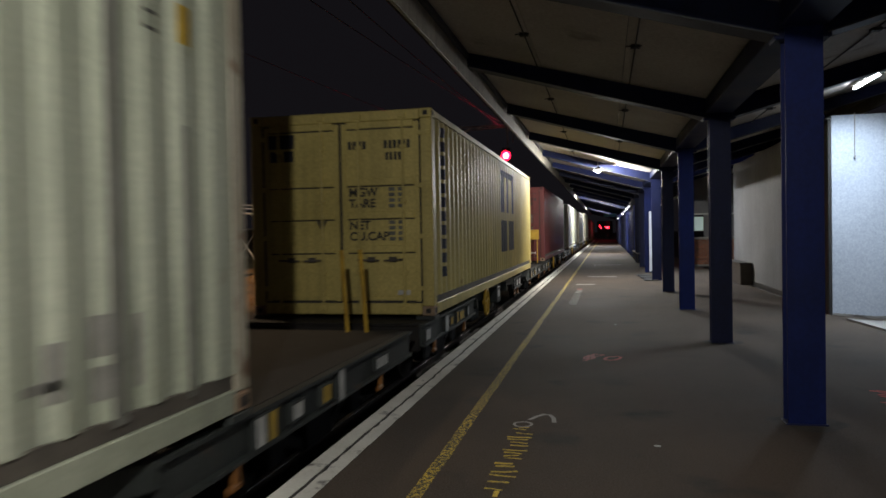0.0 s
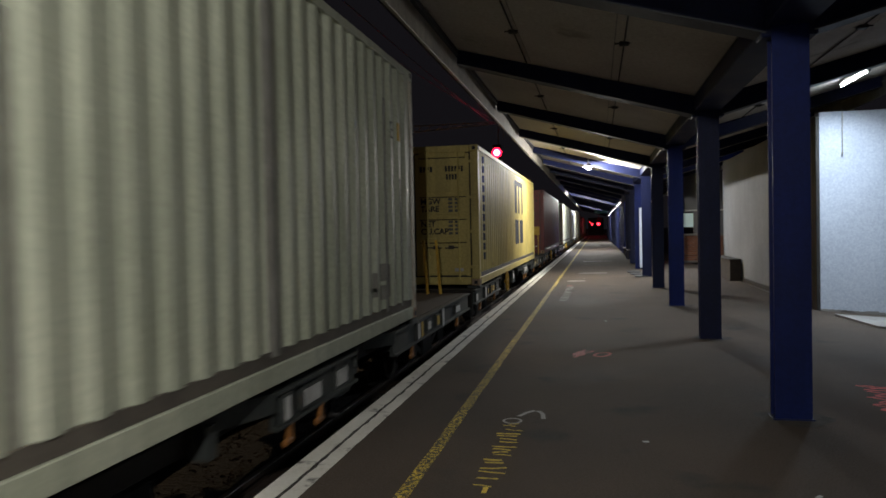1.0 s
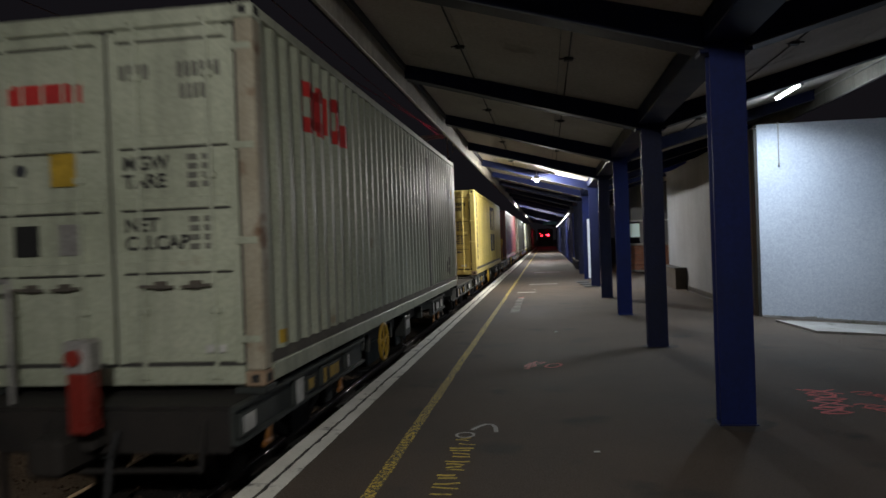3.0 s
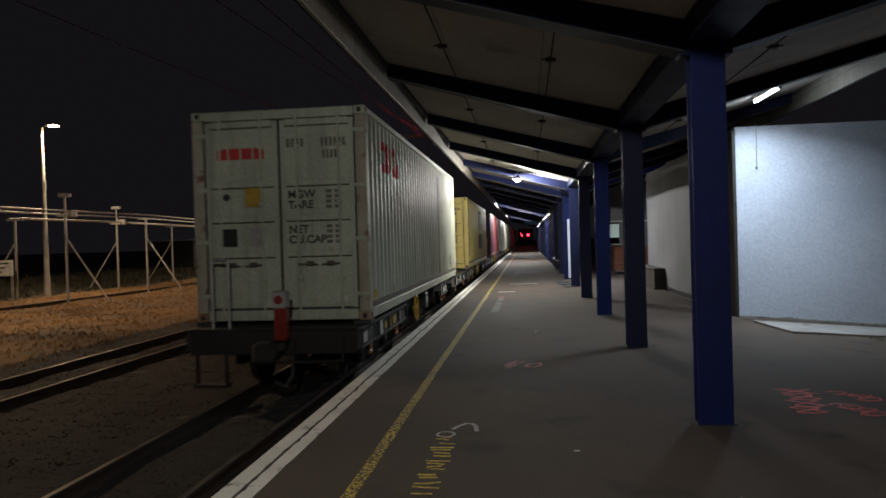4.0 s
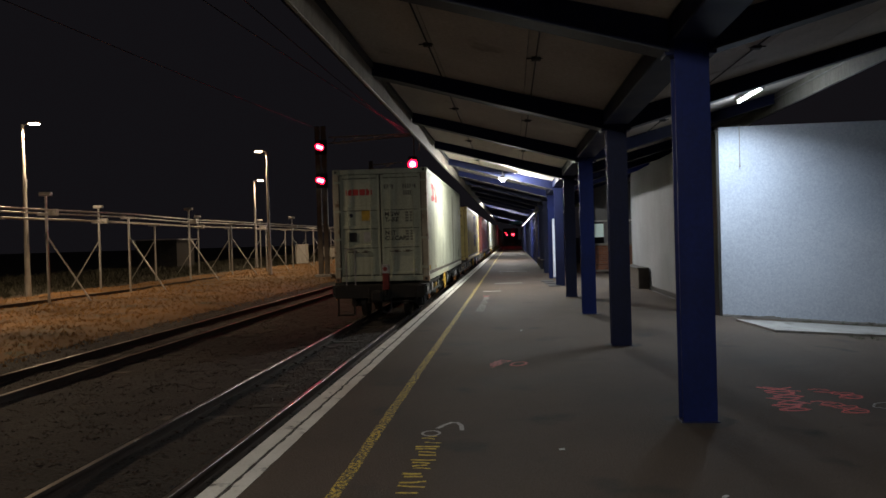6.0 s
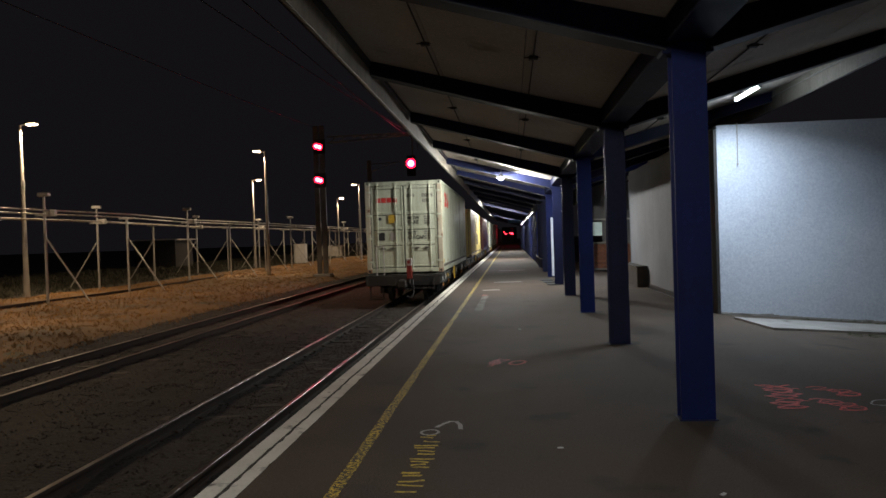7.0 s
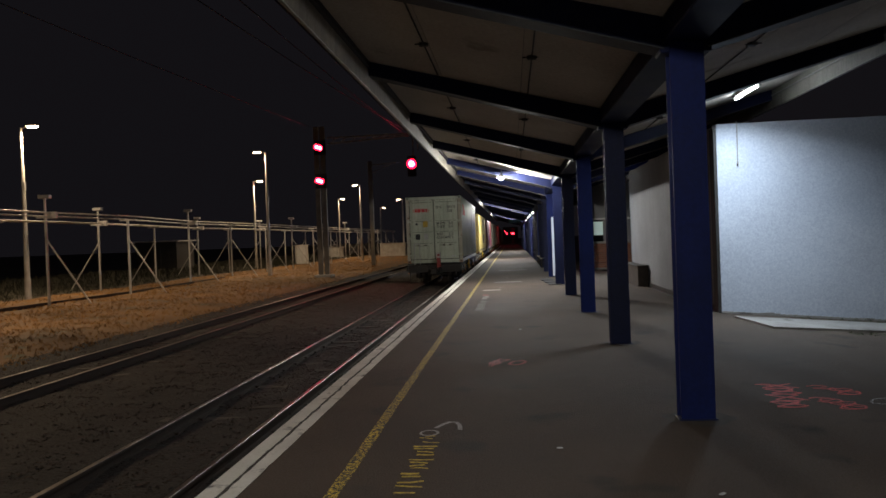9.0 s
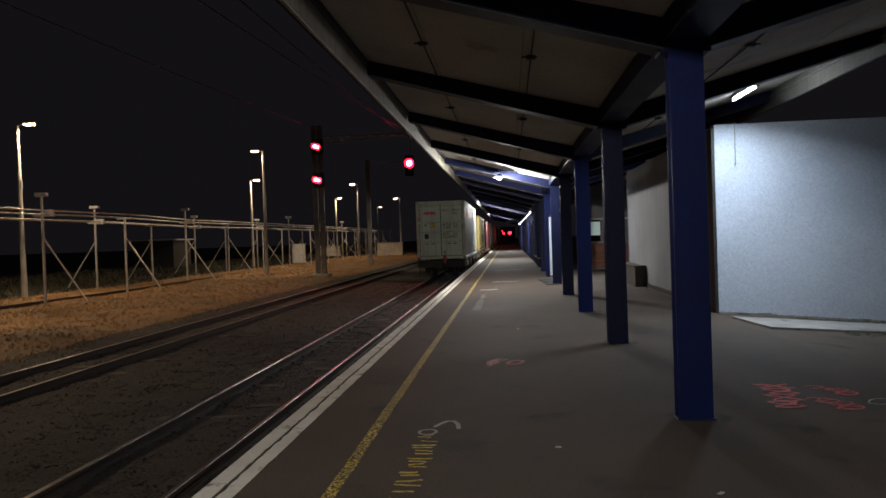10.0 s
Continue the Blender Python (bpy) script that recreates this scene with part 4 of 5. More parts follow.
def build_container(rel, mat, height, label, style):
    c = thing("shipping_container", label, "container", "containers on the train")
    z0, z1 = FLOOR_Z, FLOOR_Z + height
    W = C_W
    # frame
    for s in (-1, 1):
        part("bottom_side_rail", box(s * (W - 0.06), s * W, 0.18, C_LEN - 0.18, z0 + 0.012, z0 + 0.146, bevel=0.006), mat, c)
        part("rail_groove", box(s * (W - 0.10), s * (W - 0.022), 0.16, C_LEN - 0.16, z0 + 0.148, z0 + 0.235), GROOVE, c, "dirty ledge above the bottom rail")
        part("top_side_rail", box(s * (W - 0.06), s * W, 0.18, C_LEN - 0.18, z1 - 0.09, z1 - 0.01, bevel=0.006), mat, c)
        part("side_panel", side_mesh(C_LEN - 0.30, z0 + 0.232, z1 - 0.085, mat, s), mat, c, at=pose(s * (W - 0.012), 0.15, 0))
        for y in (0.0, C_LEN):
            ya, yb = (0.0, 0.16) if y == 0 else (C_LEN - 0.16, C_LEN)
            part("corner_post", box(s * (W - 0.15), s * (W - 0.002), ya + 0.004, yb - 0.004, z0 + 0.12, z1 - 0.12, bevel=0.012), C_POST if mat is C_WHITE else mat, c)
            for za, zb in ((z0, z0 + 0.118), (z1 - 0.118, z1)):
                cc = part("corner_casting", box(s * (W - 0.162), s * W, ya, yb + (0.018 if y == 0 else 0), za, zb, bevel=0.012), C_RUST if za == z0 else mat, c, "rusty steel corner casting" if za == z0 else "")
                part("slot", box(s * (W - 0.11), s * (W - 0.05), ya - 0.002 if y == 0 else yb - 0.002, ya + 0.003 if y == 0 else yb + 0.002, za + 0.03, za + 0.09), BLACK, cc)
                part("slot", box(s * (W - 0.003), s * (W + 0.002), (ya + yb) / 2 - 0.045, (ya + yb) / 2 + 0.045, za + 0.03, za + 0.09), BLACK, cc)
    part("roof_panel", box(-W + 0.07, W - 0.07, 0.05, C_LEN - 0.05, z1 - 0.04, z1 - 0.012), mat, c)
    part("floor_panel", box(-W + 0.11, W - 0.11, 0.06, C_LEN - 0.06, z0 + 0.05, z0 + 0.12), BOGIE, c)
    # front wall
    part("front_wall", box(-W + 0.15, W - 0.15, C_LEN - 0.07, C_LEN - 0.03, z0 + 0.12, z1 - 0.1), mat, c)
    for k in range(8):
        x = -W + 0.26 + k * 0.27
        part("front_rib", box(x, x + 0.12, C_LEN - 0.03, C_LEN - 0.005, z0 + 0.16, z1 - 0.14, bevel=0.01), mat, c)
    # door end
    part("door_sill", box(-W + 0.165, W - 0.165, 0.01, 0.15, z0 + 0.015, z0 + 0.155, bevel=0.008), mat, c)
    part("door_header", box(-W + 0.165, W - 0.165, 0.01, 0.13, z1 - 0.13, z1 - 0.004, bevel=0.008), mat, c)
    part("gasket", box(-W + 0.15, W - 0.15, 0.07, 0.09, z0 + 0.15, z1 - 0.13), GASKET_SHADE, c)
    da, db = z0 + 0.175, z1 - 0.15
    H = db - da
    for s in (-1, 1):
        x0, x1 = s * 0.020, s * (W - 0.175)
        lo, hi = min(x0, x1), max(x0, x1)
        door = part("door", box(lo, hi, 0.045, 0.068, da, db, bevel=0.006), mat, c)
        # raised frame and cross pressings, with recesses between them
        part("door_edge", box(lo, lo + 0.05, 0.030, 0.046, da, db, bevel=0.005), mat, door)
        part("door_edge", box(hi - 0.05, hi, 0.030, 0.046, da, db, bevel=0.005), mat, door)
        for f in (0.0, 0.27, 0.46, 0.645, 0.965):
            z = da + H * f
            part("pressing", box(lo + 0.07, hi - 0.07, 0.024, 0.045, z + 0.012, z + 0.10 if f else z + 0.07, bevel=0.008), mat, door)
            # Dark strip draws the shadow line below each pressing.
            part("shadow_strip", box(lo + 0.07, hi - 0.07, 0.036, 0.0445, z - 0.004, z + 0.011), GASKET_SHADE, door)
        for q in (0.24, 0.80):
            x = s * (q * (W - 0.175))
            part("locking_rod", rod((x, 0.012, z0 + 0.05), (x, 0.012, z1 - 0.06), 0.017, seg=8), mat, door)
            for zz in (z0 + 0.09, z1 - 0.07):
                part("cam_keeper", box(x - 0.05, x + 0.05, -0.012, 0.028, zz - 0.035, zz + 0.035, bevel=0.01), mat, door)
            for f in (0.15, 0.55, 0.85):
                part("rod_bracket", box(x - 0.04, x + 0.04, 0.0, 0.04, da + H * f, da + H * f + 0.05, bevel=0.008), mat, door)
            hz = da + H * 0.235
            part("handle", bm_beam(bmesh.new(), (x - 0.02, -0.005, hz), (x + (0.26 if q < 0.5 else -0.26) * s, -0.005, hz - 0.01), 0.016, 0.022, (0, 0, 1)), GROOVE, door)
            part("handle_catch", box(x + s * (0.10 if q < 0.5 else -0.20), x + s * (0.20 if q < 0.5 else -0.10), -0.006, 0.03, hz - 0.03, hz + 0.035, bevel=0.008), GROOVE, door)
        for f in (0.06, 0.35, 0.63, 0.92):
            part("hinge", box(s * (W - 0.19), s * (W - 0.02), 0.0, 0.044, da + H * f, da + H * f + 0.06, bevel=0.008), mat, door)
        part("door_seam", box(s * (W - 0.174), s * (W - 0.150), 0.030, 0.044, da, db), GASKET_SHADE, door, "dark rubber seal")
        part("door_seam", box(lo, hi, 0.034, 0.044, da - 0.02, da - 0.001), GASKET_SHADE, door, "dark rubber seal")
        # stencilled lines and plates
        if s > 0:
            for f, rows in ((0.53, ("MGW", "TARE")), (0.345, ("NET", "CU.CAP"))):
                for k, t in enumerate(rows):
                    words(t, 0.15, INK, door, pose(lo + 0.09, 0.038, da + H * f + 0.14 - k * 0.14, 90, 0, 0))
                for k in range(4):
                    for g in range(2):
                        part("text_bar", box(lo + 0.62 + g * 0.12, lo + 0.70 + g * 0.12, 0.038, 0.0435, da + H * f + 0.20 - k * 0.07, da + H * f + 0.245 - k * 0.07), INK_FADED, door)
            for k, (xa, xb, za, zb) in enumerate(((0.08, 0.34, 0.855, 0.90), (0.56, 0.92, 0.855, 0.90), (0.58, 0.80, 0.79, 0.835))):
                n = 4 if k != 1 else 6
                for g in range(n):
                    w = (xb - xa) / n
                    part("text_bar", box(lo + xa + g * w + 0.008, lo + xa + (g + 1) * w - 0.012, 0.038, 0.0435, da + H * za, da + H * zb), INK_FADED if style == "white" else INK, door)
            part("sticker", box(hi - 0.30, hi - 0.14, 0.020, 0.0235, da + 0.085, da + 0.145), DECAL, door)
        else:
            if style == "white":
                for g in range(4):
                    x = lo + 0.16 + g * 0.175
                    part("logo_block", box(x, x + 0.15, 0.038, 0.0435, da + H * 0.80, da + H * 0.86, bevel=0.002), LOGO_RED, door)
                part("warning_plate", box(lo + 0.56, lo + 0.78, 0.015, 0.0235, da + H * 0.545, da + H * 0.645), DECAL_Y, door, "yellow warning plate")
                part("dark_plate", box(lo + 0.18, lo + 0.42, 0.030, 0.0435, da + H * 0.335, da + H * 0.43), BLACK, door)
                part("grey_plate", box(lo + 0.60, lo + 0.80, 0.030, 0.0435, da + H * 0.335, da + H * 0.43), GALV, door)
                part("round_mark", rod((lo + 0.28, 0.0435, da + H * 0.60), (lo + 0.28, 0.038, da + H * 0.60), 0.05, seg=14), INK_BLUE, door)
            elif style == "yellow":
                part("logo_block", box(lo + 0.06, lo + 0.42, 0.038, 0.0435, da + H * 0.875, da + H * 0.955), INK_BLUE, door)
                part("logo_block", box(lo + 0.08, lo + 0.23, 0.038, 0.0435, da + H * 0.80, da + H * 0.862), INK_BLUE, door)
                part("logo_block", box(lo + 0.27, lo + 0.41, 0.038, 0.0435, da + H * 0.80, da + H * 0.862), INK_BLUE, door)
                bm = bmesh.new()
                vs = [bm.verts.new(q) for q in ((lo + 0.70, 0.040, da + H * 0.47), (lo + 0.86, 0.040, da + H * 0.47), (lo + 0.78, 0.040, da + H * 0.39))]
                bm.faces.new(vs)
                bmesh.ops.solidify(bm, geom=bm.faces[:], thickness=0.003)
                part("triangle_plate", bm, DECAL, door)
    # marks on the platform side
    xs = W - 0.012
    if style == "white":
        za, zb = z1 - 0.80, z1 - 0.33
        for ya in (1.12, 1.55, 1.98):
            for q in ((ya, ya + 0.13, za + 0.05, zb - 0.05), (ya + 0.25, ya + 0.38, za + 0.05, zb - 0.05), (ya + 0.05, ya + 0.33, zb - 0.14, zb), (ya + 0.05, ya + 0.33, za, za + 0.14)):
                part("logo_block", corrugated_mark(*q), LOGO_RED, c, "red painted logo shape", at=pose(xs, 0, 0))
        part("logo_block", corrugated_mark(2.41, 2.62, za, za + 0.24), LOGO_RED, c, "red painted logo shape", at=pose(xs, 0, 0))
        for q in ((10.84, 10.95, z0 + 0.52, z0 + 0.70), (10.85, 10.96, z0 + 0.33, z0 + 0.48), (11.15, 11.20, z0 + 0.34, z0 + 0.68), (10.44, 10.66, z0 + 0.43, z0 + 0.47), (10.58, 10.66, z0 + 0.38, z0 + 0.62)):
            part("scuff", corrugated_mark(*q), GRIME, c, "dark scuffed patch", at=pose(xs, 0, 0))
        for q in ((10.95, 11.07, z0 + 0.2, z1 - 0.5), (8.20, 8.35, z0 + 0.2, z1 - 0.3), (8.37, 8.40, z0 + 0.2, z1 - 0.9), (11.55, 11.60, z0 + 0.2, z0 + 1.6), (6.0, 6.05, z0 + 0.2, z0 + 1.9), (9.3, 9.36, z0 + 0.2, z1 - 0.2), (4.1, 4.13, z0 + 0.2, z0 + 1.5)):
            part("grime_streak", corrugated_mark(*q), GRIME, c, "grey grime streak down the side", at=pose(xs, 0, 0))
        part("yellow_plate", corrugated_mark(11.53, 11.66, z1 - 0.88, z1 - 0.68), DECAL_Y, c, "yellow data plate", at=pose(xs, 0, 0))
        for q in ((11.24, 11.39, z1 - 0.88, z1 - 0.86), (11.24, 11.39, z1 - 0.80, z1 - 0.78), (11.24, 11.39, z1 - 0.72, z1 - 0.70), (11.24, 11.25, z1 - 0.86, z1 - 0.72), (11.38, 11.39, z1 - 0.86, z1 - 0.72)):
            part("text_bar", corrugated_mark(*q), INK, c, at=pose(xs, 0, 0))
        part("yellow_plate", corrugated_mark(0.40, 0.54, z0 + 0.27, z0 + 0.38), DECAL_Y, c, "small yellow plate", at=pose(xs, 0, 0))
    if style == "yellow":
        for k in range(11):
            y = 0.668
            z = z0 + 0.45 + k * 0.185
            part("text_bar", corrugated_mark(y, y + 0.15, z, z + 0.135), INK_BLUE, c, at=pose(xs, 0, 0))
        for ya, yb, za, zb in ((6.25, 6.75, 1.45, 2.20), (7.15, 7.60, 1.45, 2.20), (8.0, 8.5, 1.45, 2.20), (6.25, 8.5, 2.202, 2.34), (6.35, 7.25, 0.62, 1.28), (7.55, 8.4, 0.62, 1.28)):
            part("logo_block", corrugated_mark(ya, yb, z0 + za, z0 + zb), INK_BLUE, c, "dark painted logo block", at=pose(xs, 0, 0))
    MOVING.append((c, rel))
    return c


def corrugated_mark(ya, yb, za, zb):
    """Paint that follows the waves of the side."""
    pitch, depth = 0.300, 0.036
    def d(y):
        t = (y - 0.15) % pitch
        if t < 0.080:
            return 0
        if t < 0.150:
            return -depth * (t - 0.080) / 0.070
        if t < 0.228:
            return -depth
        return -depth * (0.298 - t) / 0.070 if t < 0.298 else 0
    n = max(2, int((yb - ya) / 0.017))
    bm = bmesh.new()
    lo, hi = [], []
    for k in range(n + 1):
        y = ya + (yb - ya) * k / n
        lo.append(bm.verts.new((d(y) + 0.003, y, za)))
        hi.append(bm.verts.new((d(y) + 0.003, y, zb)))
    for k in range(n):
        bm.faces.new((lo[k], lo[k + 1], hi[k + 1], hi[k]))
    bmesh.ops.recalc_face_normals(bm, faces=bm.faces)
    return bm


WHEELS = []


def build_wagon(rel, last, detail):
    w = thing("flat_wagon", "dark grey-green container flat wagon with orange brackets", "wagon", "wagons of the train")
    y0, y1 = -0.45, 16.05
    top = FLOOR_Z - 0.02
    for s in (-1, 1):
        out = [(1.13, -0.30), (1.20, -0.30), (1.20, -0.275), (1.16, -0.27), (1.16, -0.06), (1.20, -0.055), (1.20, -0.03), (1.13, -0.03)]
        for ya, yb in ((y0, 3.1), (8.3, 10.0), (11.3, y1)):
            part("side_sill", bm_prism(bmesh.new(), [(s * x, top + z) for x, z in out], ya, yb), WAGON, w)
        for ya, yb in ((3.1, 3.9), (8.3, 7.6), (10.0, 10.5), (11.3, 10.8)):
            q = bmesh.new()
            bm_beam(q, (s * 1.165, ya, top - 0.10), (s * 0.98, yb, top - 0.08), 0.05, 0.14)
            part("sill_knee", q, WAGON, w)
        part("inner_rail", box(s * 0.93, s * 1.0, 2.9, 11.5, top - 0.22, top - 0.08, bevel=0.008), BOGIE, w, "recessed inner side rail")
        for y in (5.75, 9.45):
            hg = part("side_hanger", box(s * 1.0, s * 1.17, y, y + 0.42, top - 0.36, top - 0.05, bevel=0.012), WAGON, w)
            part("marking_plate", box(s * 1.171, s * 1.175, y + 0.08, y + 0.34, top - 0.25, top - 0.12), DECAL, hg)
            part("hook", bm_rod(bm_rod(bmesh.new(), (s * 1.09, y + 0.1, top - 0.36), (s * 1.09, y + 0.1, top - 0.50), 0.018, seg=6), (s * 1.09, y + 0.1, top - 0.50), (s * 1.13, y + 0.22, top - 0.53), 0.018, seg=6), BOGIE, hg)
        for y in (0.08, 12.05):
            part("twistlock_bolster", box(s * 0.98, s * 1.22, y - 0.10, y + 0.16, top - 0.03, top + 0.018, bevel=0.006), WAGON, w)
        for y in (0.10, 2.1, 8.5, 9.1, 12.05, 14.9):
            hk = bmesh.new()
            bm_box(hk, s * 1.165, s * 1.20, y - 0.03, y + 0.04, top - 0.40, top - 0.28, bevel=0.008)
            bm_box(hk, s * 1.165, s * 1.205, y - 0.10, y + 0.05, top - 0.44, top - 0.385, bevel=0.015)
            part("lashing_hook", hk, ORANGE, w, "orange lashing hook")
        for y, wd, h, m in ((0.72, 0.18, 0.20, DECAL), (1.05, 0.14, 0.09, DECAL_Y), (1.50, 0.08, 0.14, DECAL_Y), (1.70, 0.30, 0.11, DECAL_Y), (2.35, 0.06, 0.12, DECAL), (-0.38, 0.2, 0.12, DECAL), (8.4, 0.10, 0.16, DECAL),
                            (8.75, 0.34, 0.12, DECAL), (14.75, 0.34, 0.09, DECAL), (13.75, 0.12, 0.24, DECAL), (13.4, 0.16, 0.12, DECAL_Y), (12.3, 0.12, 0.18, DECAL), (12.85, 0.16, 0.10, DECAL), (12.48, 0.1, 0.18, DECAL_Y)):
            part("marking_plate", box(s * 1.201, s * 1.204, y, y + wd, top - 0.17 - h / 2, top - 0.17 + h / 2), m, w)
            part("plate_backing", box(s * 1.16, s * 1.2008, y - 0.02, y + wd + 0.02, top - 0.19 - h / 2, top - 0.15 + h / 2), WAGON, w)
        for ya, yb in ((4.6, 5.4), (6.6, 7.4)):
            part("stowage_box", box(s * 0.45, s * 0.85, ya, yb, top - 0.62, top - 0.31, bevel=0.02), WAGON, w)
    part("centre_sill", box(-0.22, 0.22, y0 + 0.1, y1 - 0.1, top - 0.42, top - 0.06), WAGON, w)
    # Deck and headstock take the darker iron, so their shade is in the colour.
    for ya, yb in ((y0, 0.5), (12.0, y1)):
        part("end_deck", box(-1.12, 1.12, ya + 0.04, yb, top - 0.055, top - 0.03), BOGIE, w, "steel end deck, its shade put into a dark colour")
        part("headstock", box(-1.125, 1.125, ya if ya < 0 else yb - 0.06, ya + 0.06 if ya < 0 else yb, top - 0.36, top - 0.06, bevel=0.008), BOGIE, w)
    for k in range(9):
        y = 1.0 + k * 1.3
        part("cross_member", box(-1.125, 1.125, y, y + 0.10, top - 0.26, top - 0.06), WAGON, w)
    # couplers, hoses, steps and rails
    for y, s in ((y0, -1), (y1, 1)):
        part("coupler", box(-0.13, 0.13, y + s * 0.002 if s > 0 else y - 0.42, y + 0.42 if s > 0 else y - 0.002, top - 0.42, top - 0.16, bevel=0.04), BOGIE, w)
        bm = bmesh.new()
        pts = [Vector((0.30, y + s * 0.02, top - 0.2)), Vector((0.32, y + s * 0.16, top - 0.35)), Vector((0.34, y + s * 0.24, top - 0.58)), Vector((0.26, y + s * 0.30, top - 0.72)), Vector((0.12, y + s * 0.30, top - 0.66))]
        for a, b in zip(pts, pts[1:]):
            bm_rod(bm, a, b, 0.022, seg=8)
        part("brake_hose", bm, BLACK, w)
        step = bmesh.new()
        for x in (-1.05, -0.65):
            bm_box(step, x - 0.02, x + 0.02, y - 0.05 * s - 0.02, y - 0.05 * s + 0.02, top - 0.78, top - 0.34)
        bm_box(step, -1.07, -0.63, y - 0.05 * s - 0.10, y - 0.05 * s + 0.10, top - 0.79, top - 0.75)
        part("foot_step", step, BOGIE, w)
        if s < 0 and last:
            rail = bmesh.new()
            for x in (-0.85, -0.62):
                bm_rod(rail, (x, y + 0.12, top - 0.03), (x, y + 0.12, top + 0.88), 0.020, seg=8)
            bm_rod(rail, (-0.85, y + 0.12, top + 0.88), (-0.62, y + 0.12, top + 0.88), 0.020, seg=8)
            part("handrail", rail, GALV, w, "grey steel handrail hoop")
        elif s > 0:
            for x in (0.50, 0.72):
                part("end_pole", rod((x, y - 0.14, top - 0.03), (x - 0.07, y - 0.10, top + 0.88), 0.024, seg=8), MUSTARD, w, "worn yellow steel pole")
    br = bmesh.new()
    for x in (-0.25, 0.95):
        bm_rod(br, (x, y0 - 0.03, top - 0.12), (x, y0 - 0.10, top - 0.46), 0.018, seg=8)
    bm_rod(br, (-0.25, y0 - 0.10, top - 0.46), (0.95, y0 - 0.10, top - 0.44), 0.018, seg=8)
    part("uncoupling_lever", br, BOGIE, w)
    # handbrake wheel
    hw = part("handbrake_wheel", ring_mesh(0.225, 0.020), MUSTARD, w, "yellow spoked handbrake wheel", at=pose(1.245, 3.92, 0.27))
    for k in range(5):
        a = 2 * math.pi * k / 5 + 0.3
        part("spoke", rod((0, 0.02 * math.cos(a), 0.02 * math.sin(a)), (0, 0.22 * math.cos(a), 0.22 * math.sin(a)), 0.013, seg=6), MUSTARD, hw)
    part("hub", rod((-0.07, 0, 0), (0.02, 0, 0), 0.035, seg=10), MUSTARD, hw)
    # bogies
    for by in (1.6, 14.0):
        for s in (-1, 1):
            bm = bmesh.new()
            bm_box(bm, s * 0.78, s * 0.90, by - 1.15, by + 1.15, RAIL_Z + 0.46, RAIL_Z + 0.60, bevel=0.02)
            bm_box(bm, s * 0.76, s * 0.92, by - 0.30, by + 0.30, RAIL_Z + 0.20, RAIL_Z + 0.58, bevel=0.03)
            for q in (-0.875, 0.875):
                bm_box(bm, s * 0.76, s * 0.94, by + q - 0.16, by + q + 0.16, RAIL_Z + 0.26, RAIL_Z + 0.50, bevel=0.03)
                bm_beam(bm, (s * 0.84, by + q * 0.8, RAIL_Z + 0.42), (s * 0.84, by + q * 0.25, RAIL_Z + 0.24), 0.10, 0.08)
            part("bogie_frame", bm, BOGIE, w)
            for k in (-0.12, 0, 0.12):
                part("bogie_spring", rod((s * 0.85, by + k, RAIL_Z + 0.22), (s * 0.85, by + k, RAIL_Z + 0.47), 0.055, seg=8), BOGIE, w)
        part("bolster", box(-0.95, 0.95, by - 0.16, by + 0.16, RAIL_Z + 0.48, top - 0.42, bevel=0.02), BOGIE, w)
        for q in (-0.875, 0.875):
            ws = part("wheelset", rod((-0.82, 0, 0), (0.82, 0, 0), 0.06, seg=10), BOGIE, w, at=pose(0, by + q, RAIL_Z + 0.425))
            for s in (-1, 1):
                bm = bmesh.new()
                bm_rod(bm, (s * 0.50, 0, 0), (s * 0.535, 0, 0), 0.445, seg=28)
                bm_rod(bm, (s * 0.535, 0, 0), (s * 0.63, 0, 0), 0.421, 0.42, seg=28)
                part("wheel", bm, WHEEL, ws)
            if detail:
                WHEELS.append((ws, by + q))
    if last:
        t = part("tail_unit", box(0.15, 0.31, y0 - 0.36, y0 - 0.20, top - 0.14, top + 0.48, bevel=0.02), TAIL_LENS, w, "red end-of-train box with a grey head")
        part("unit_head", box(0.14, 0.32, y0 - 0.37, y0 - 0.19, top + 0.26, top + 0.49, bevel=0.02), GALV, t)
        part("unit_bracket", box(0.10, 0.22, y0 - 0.19, y0 + 0.02, top - 0.30, top - 0.10, bevel=0.02), BOGIE, t)
        part("lamp_lens", rod((0.23, y0 - 0.37, top + 0.38), (0.23, y0 - 0.40, top + 0.38), 0.055, seg=14), TAIL_LENS, t)
    if rel == 2 * TRAIN_PITCH:
        f = part("yellow_board", box(0.62, 1.05, y0 + 0.10, y0 + 0.13, top + 0.78, top + 1.12, bevel=0.01), MUSTARD, w, "small yellow board on the wagon end")
        for x in (0.68, 0.99):
            part("board_leg", rod((x, y0 + 0.14, top - 0.03), (x, y0 + 0.14, top + 0.9), 0.018, seg=8), MUSTARD, f)
    MOVING.append((w, rel))


def ring_mesh(r, t, n=28, m=8):
    bm = bmesh.new()
    rings = []
    for i in range(n):
        a = 2 * math.pi * i / n
        rings.append([bm.verts.new((t * math.sin(2 * math.pi * j / m), (r + t * math.cos(2 * math.pi * j / m)) * math.cos(a), (r + t * math.cos(2 * math.pi * j / m)) * math.sin(a))) for j in range(m)])
    for i in range(n):
        for j in range(m):
            bm.faces.new((rings[i][j], rings[(i + 1) % n][j], rings[(i + 1) % n][(j + 1) % m], rings[i][(j + 1) % m]))
    bmesh.ops.recalc_face_normals(bm, faces=bm.faces)
    return bm


TRAIN_PITCH = 17.1


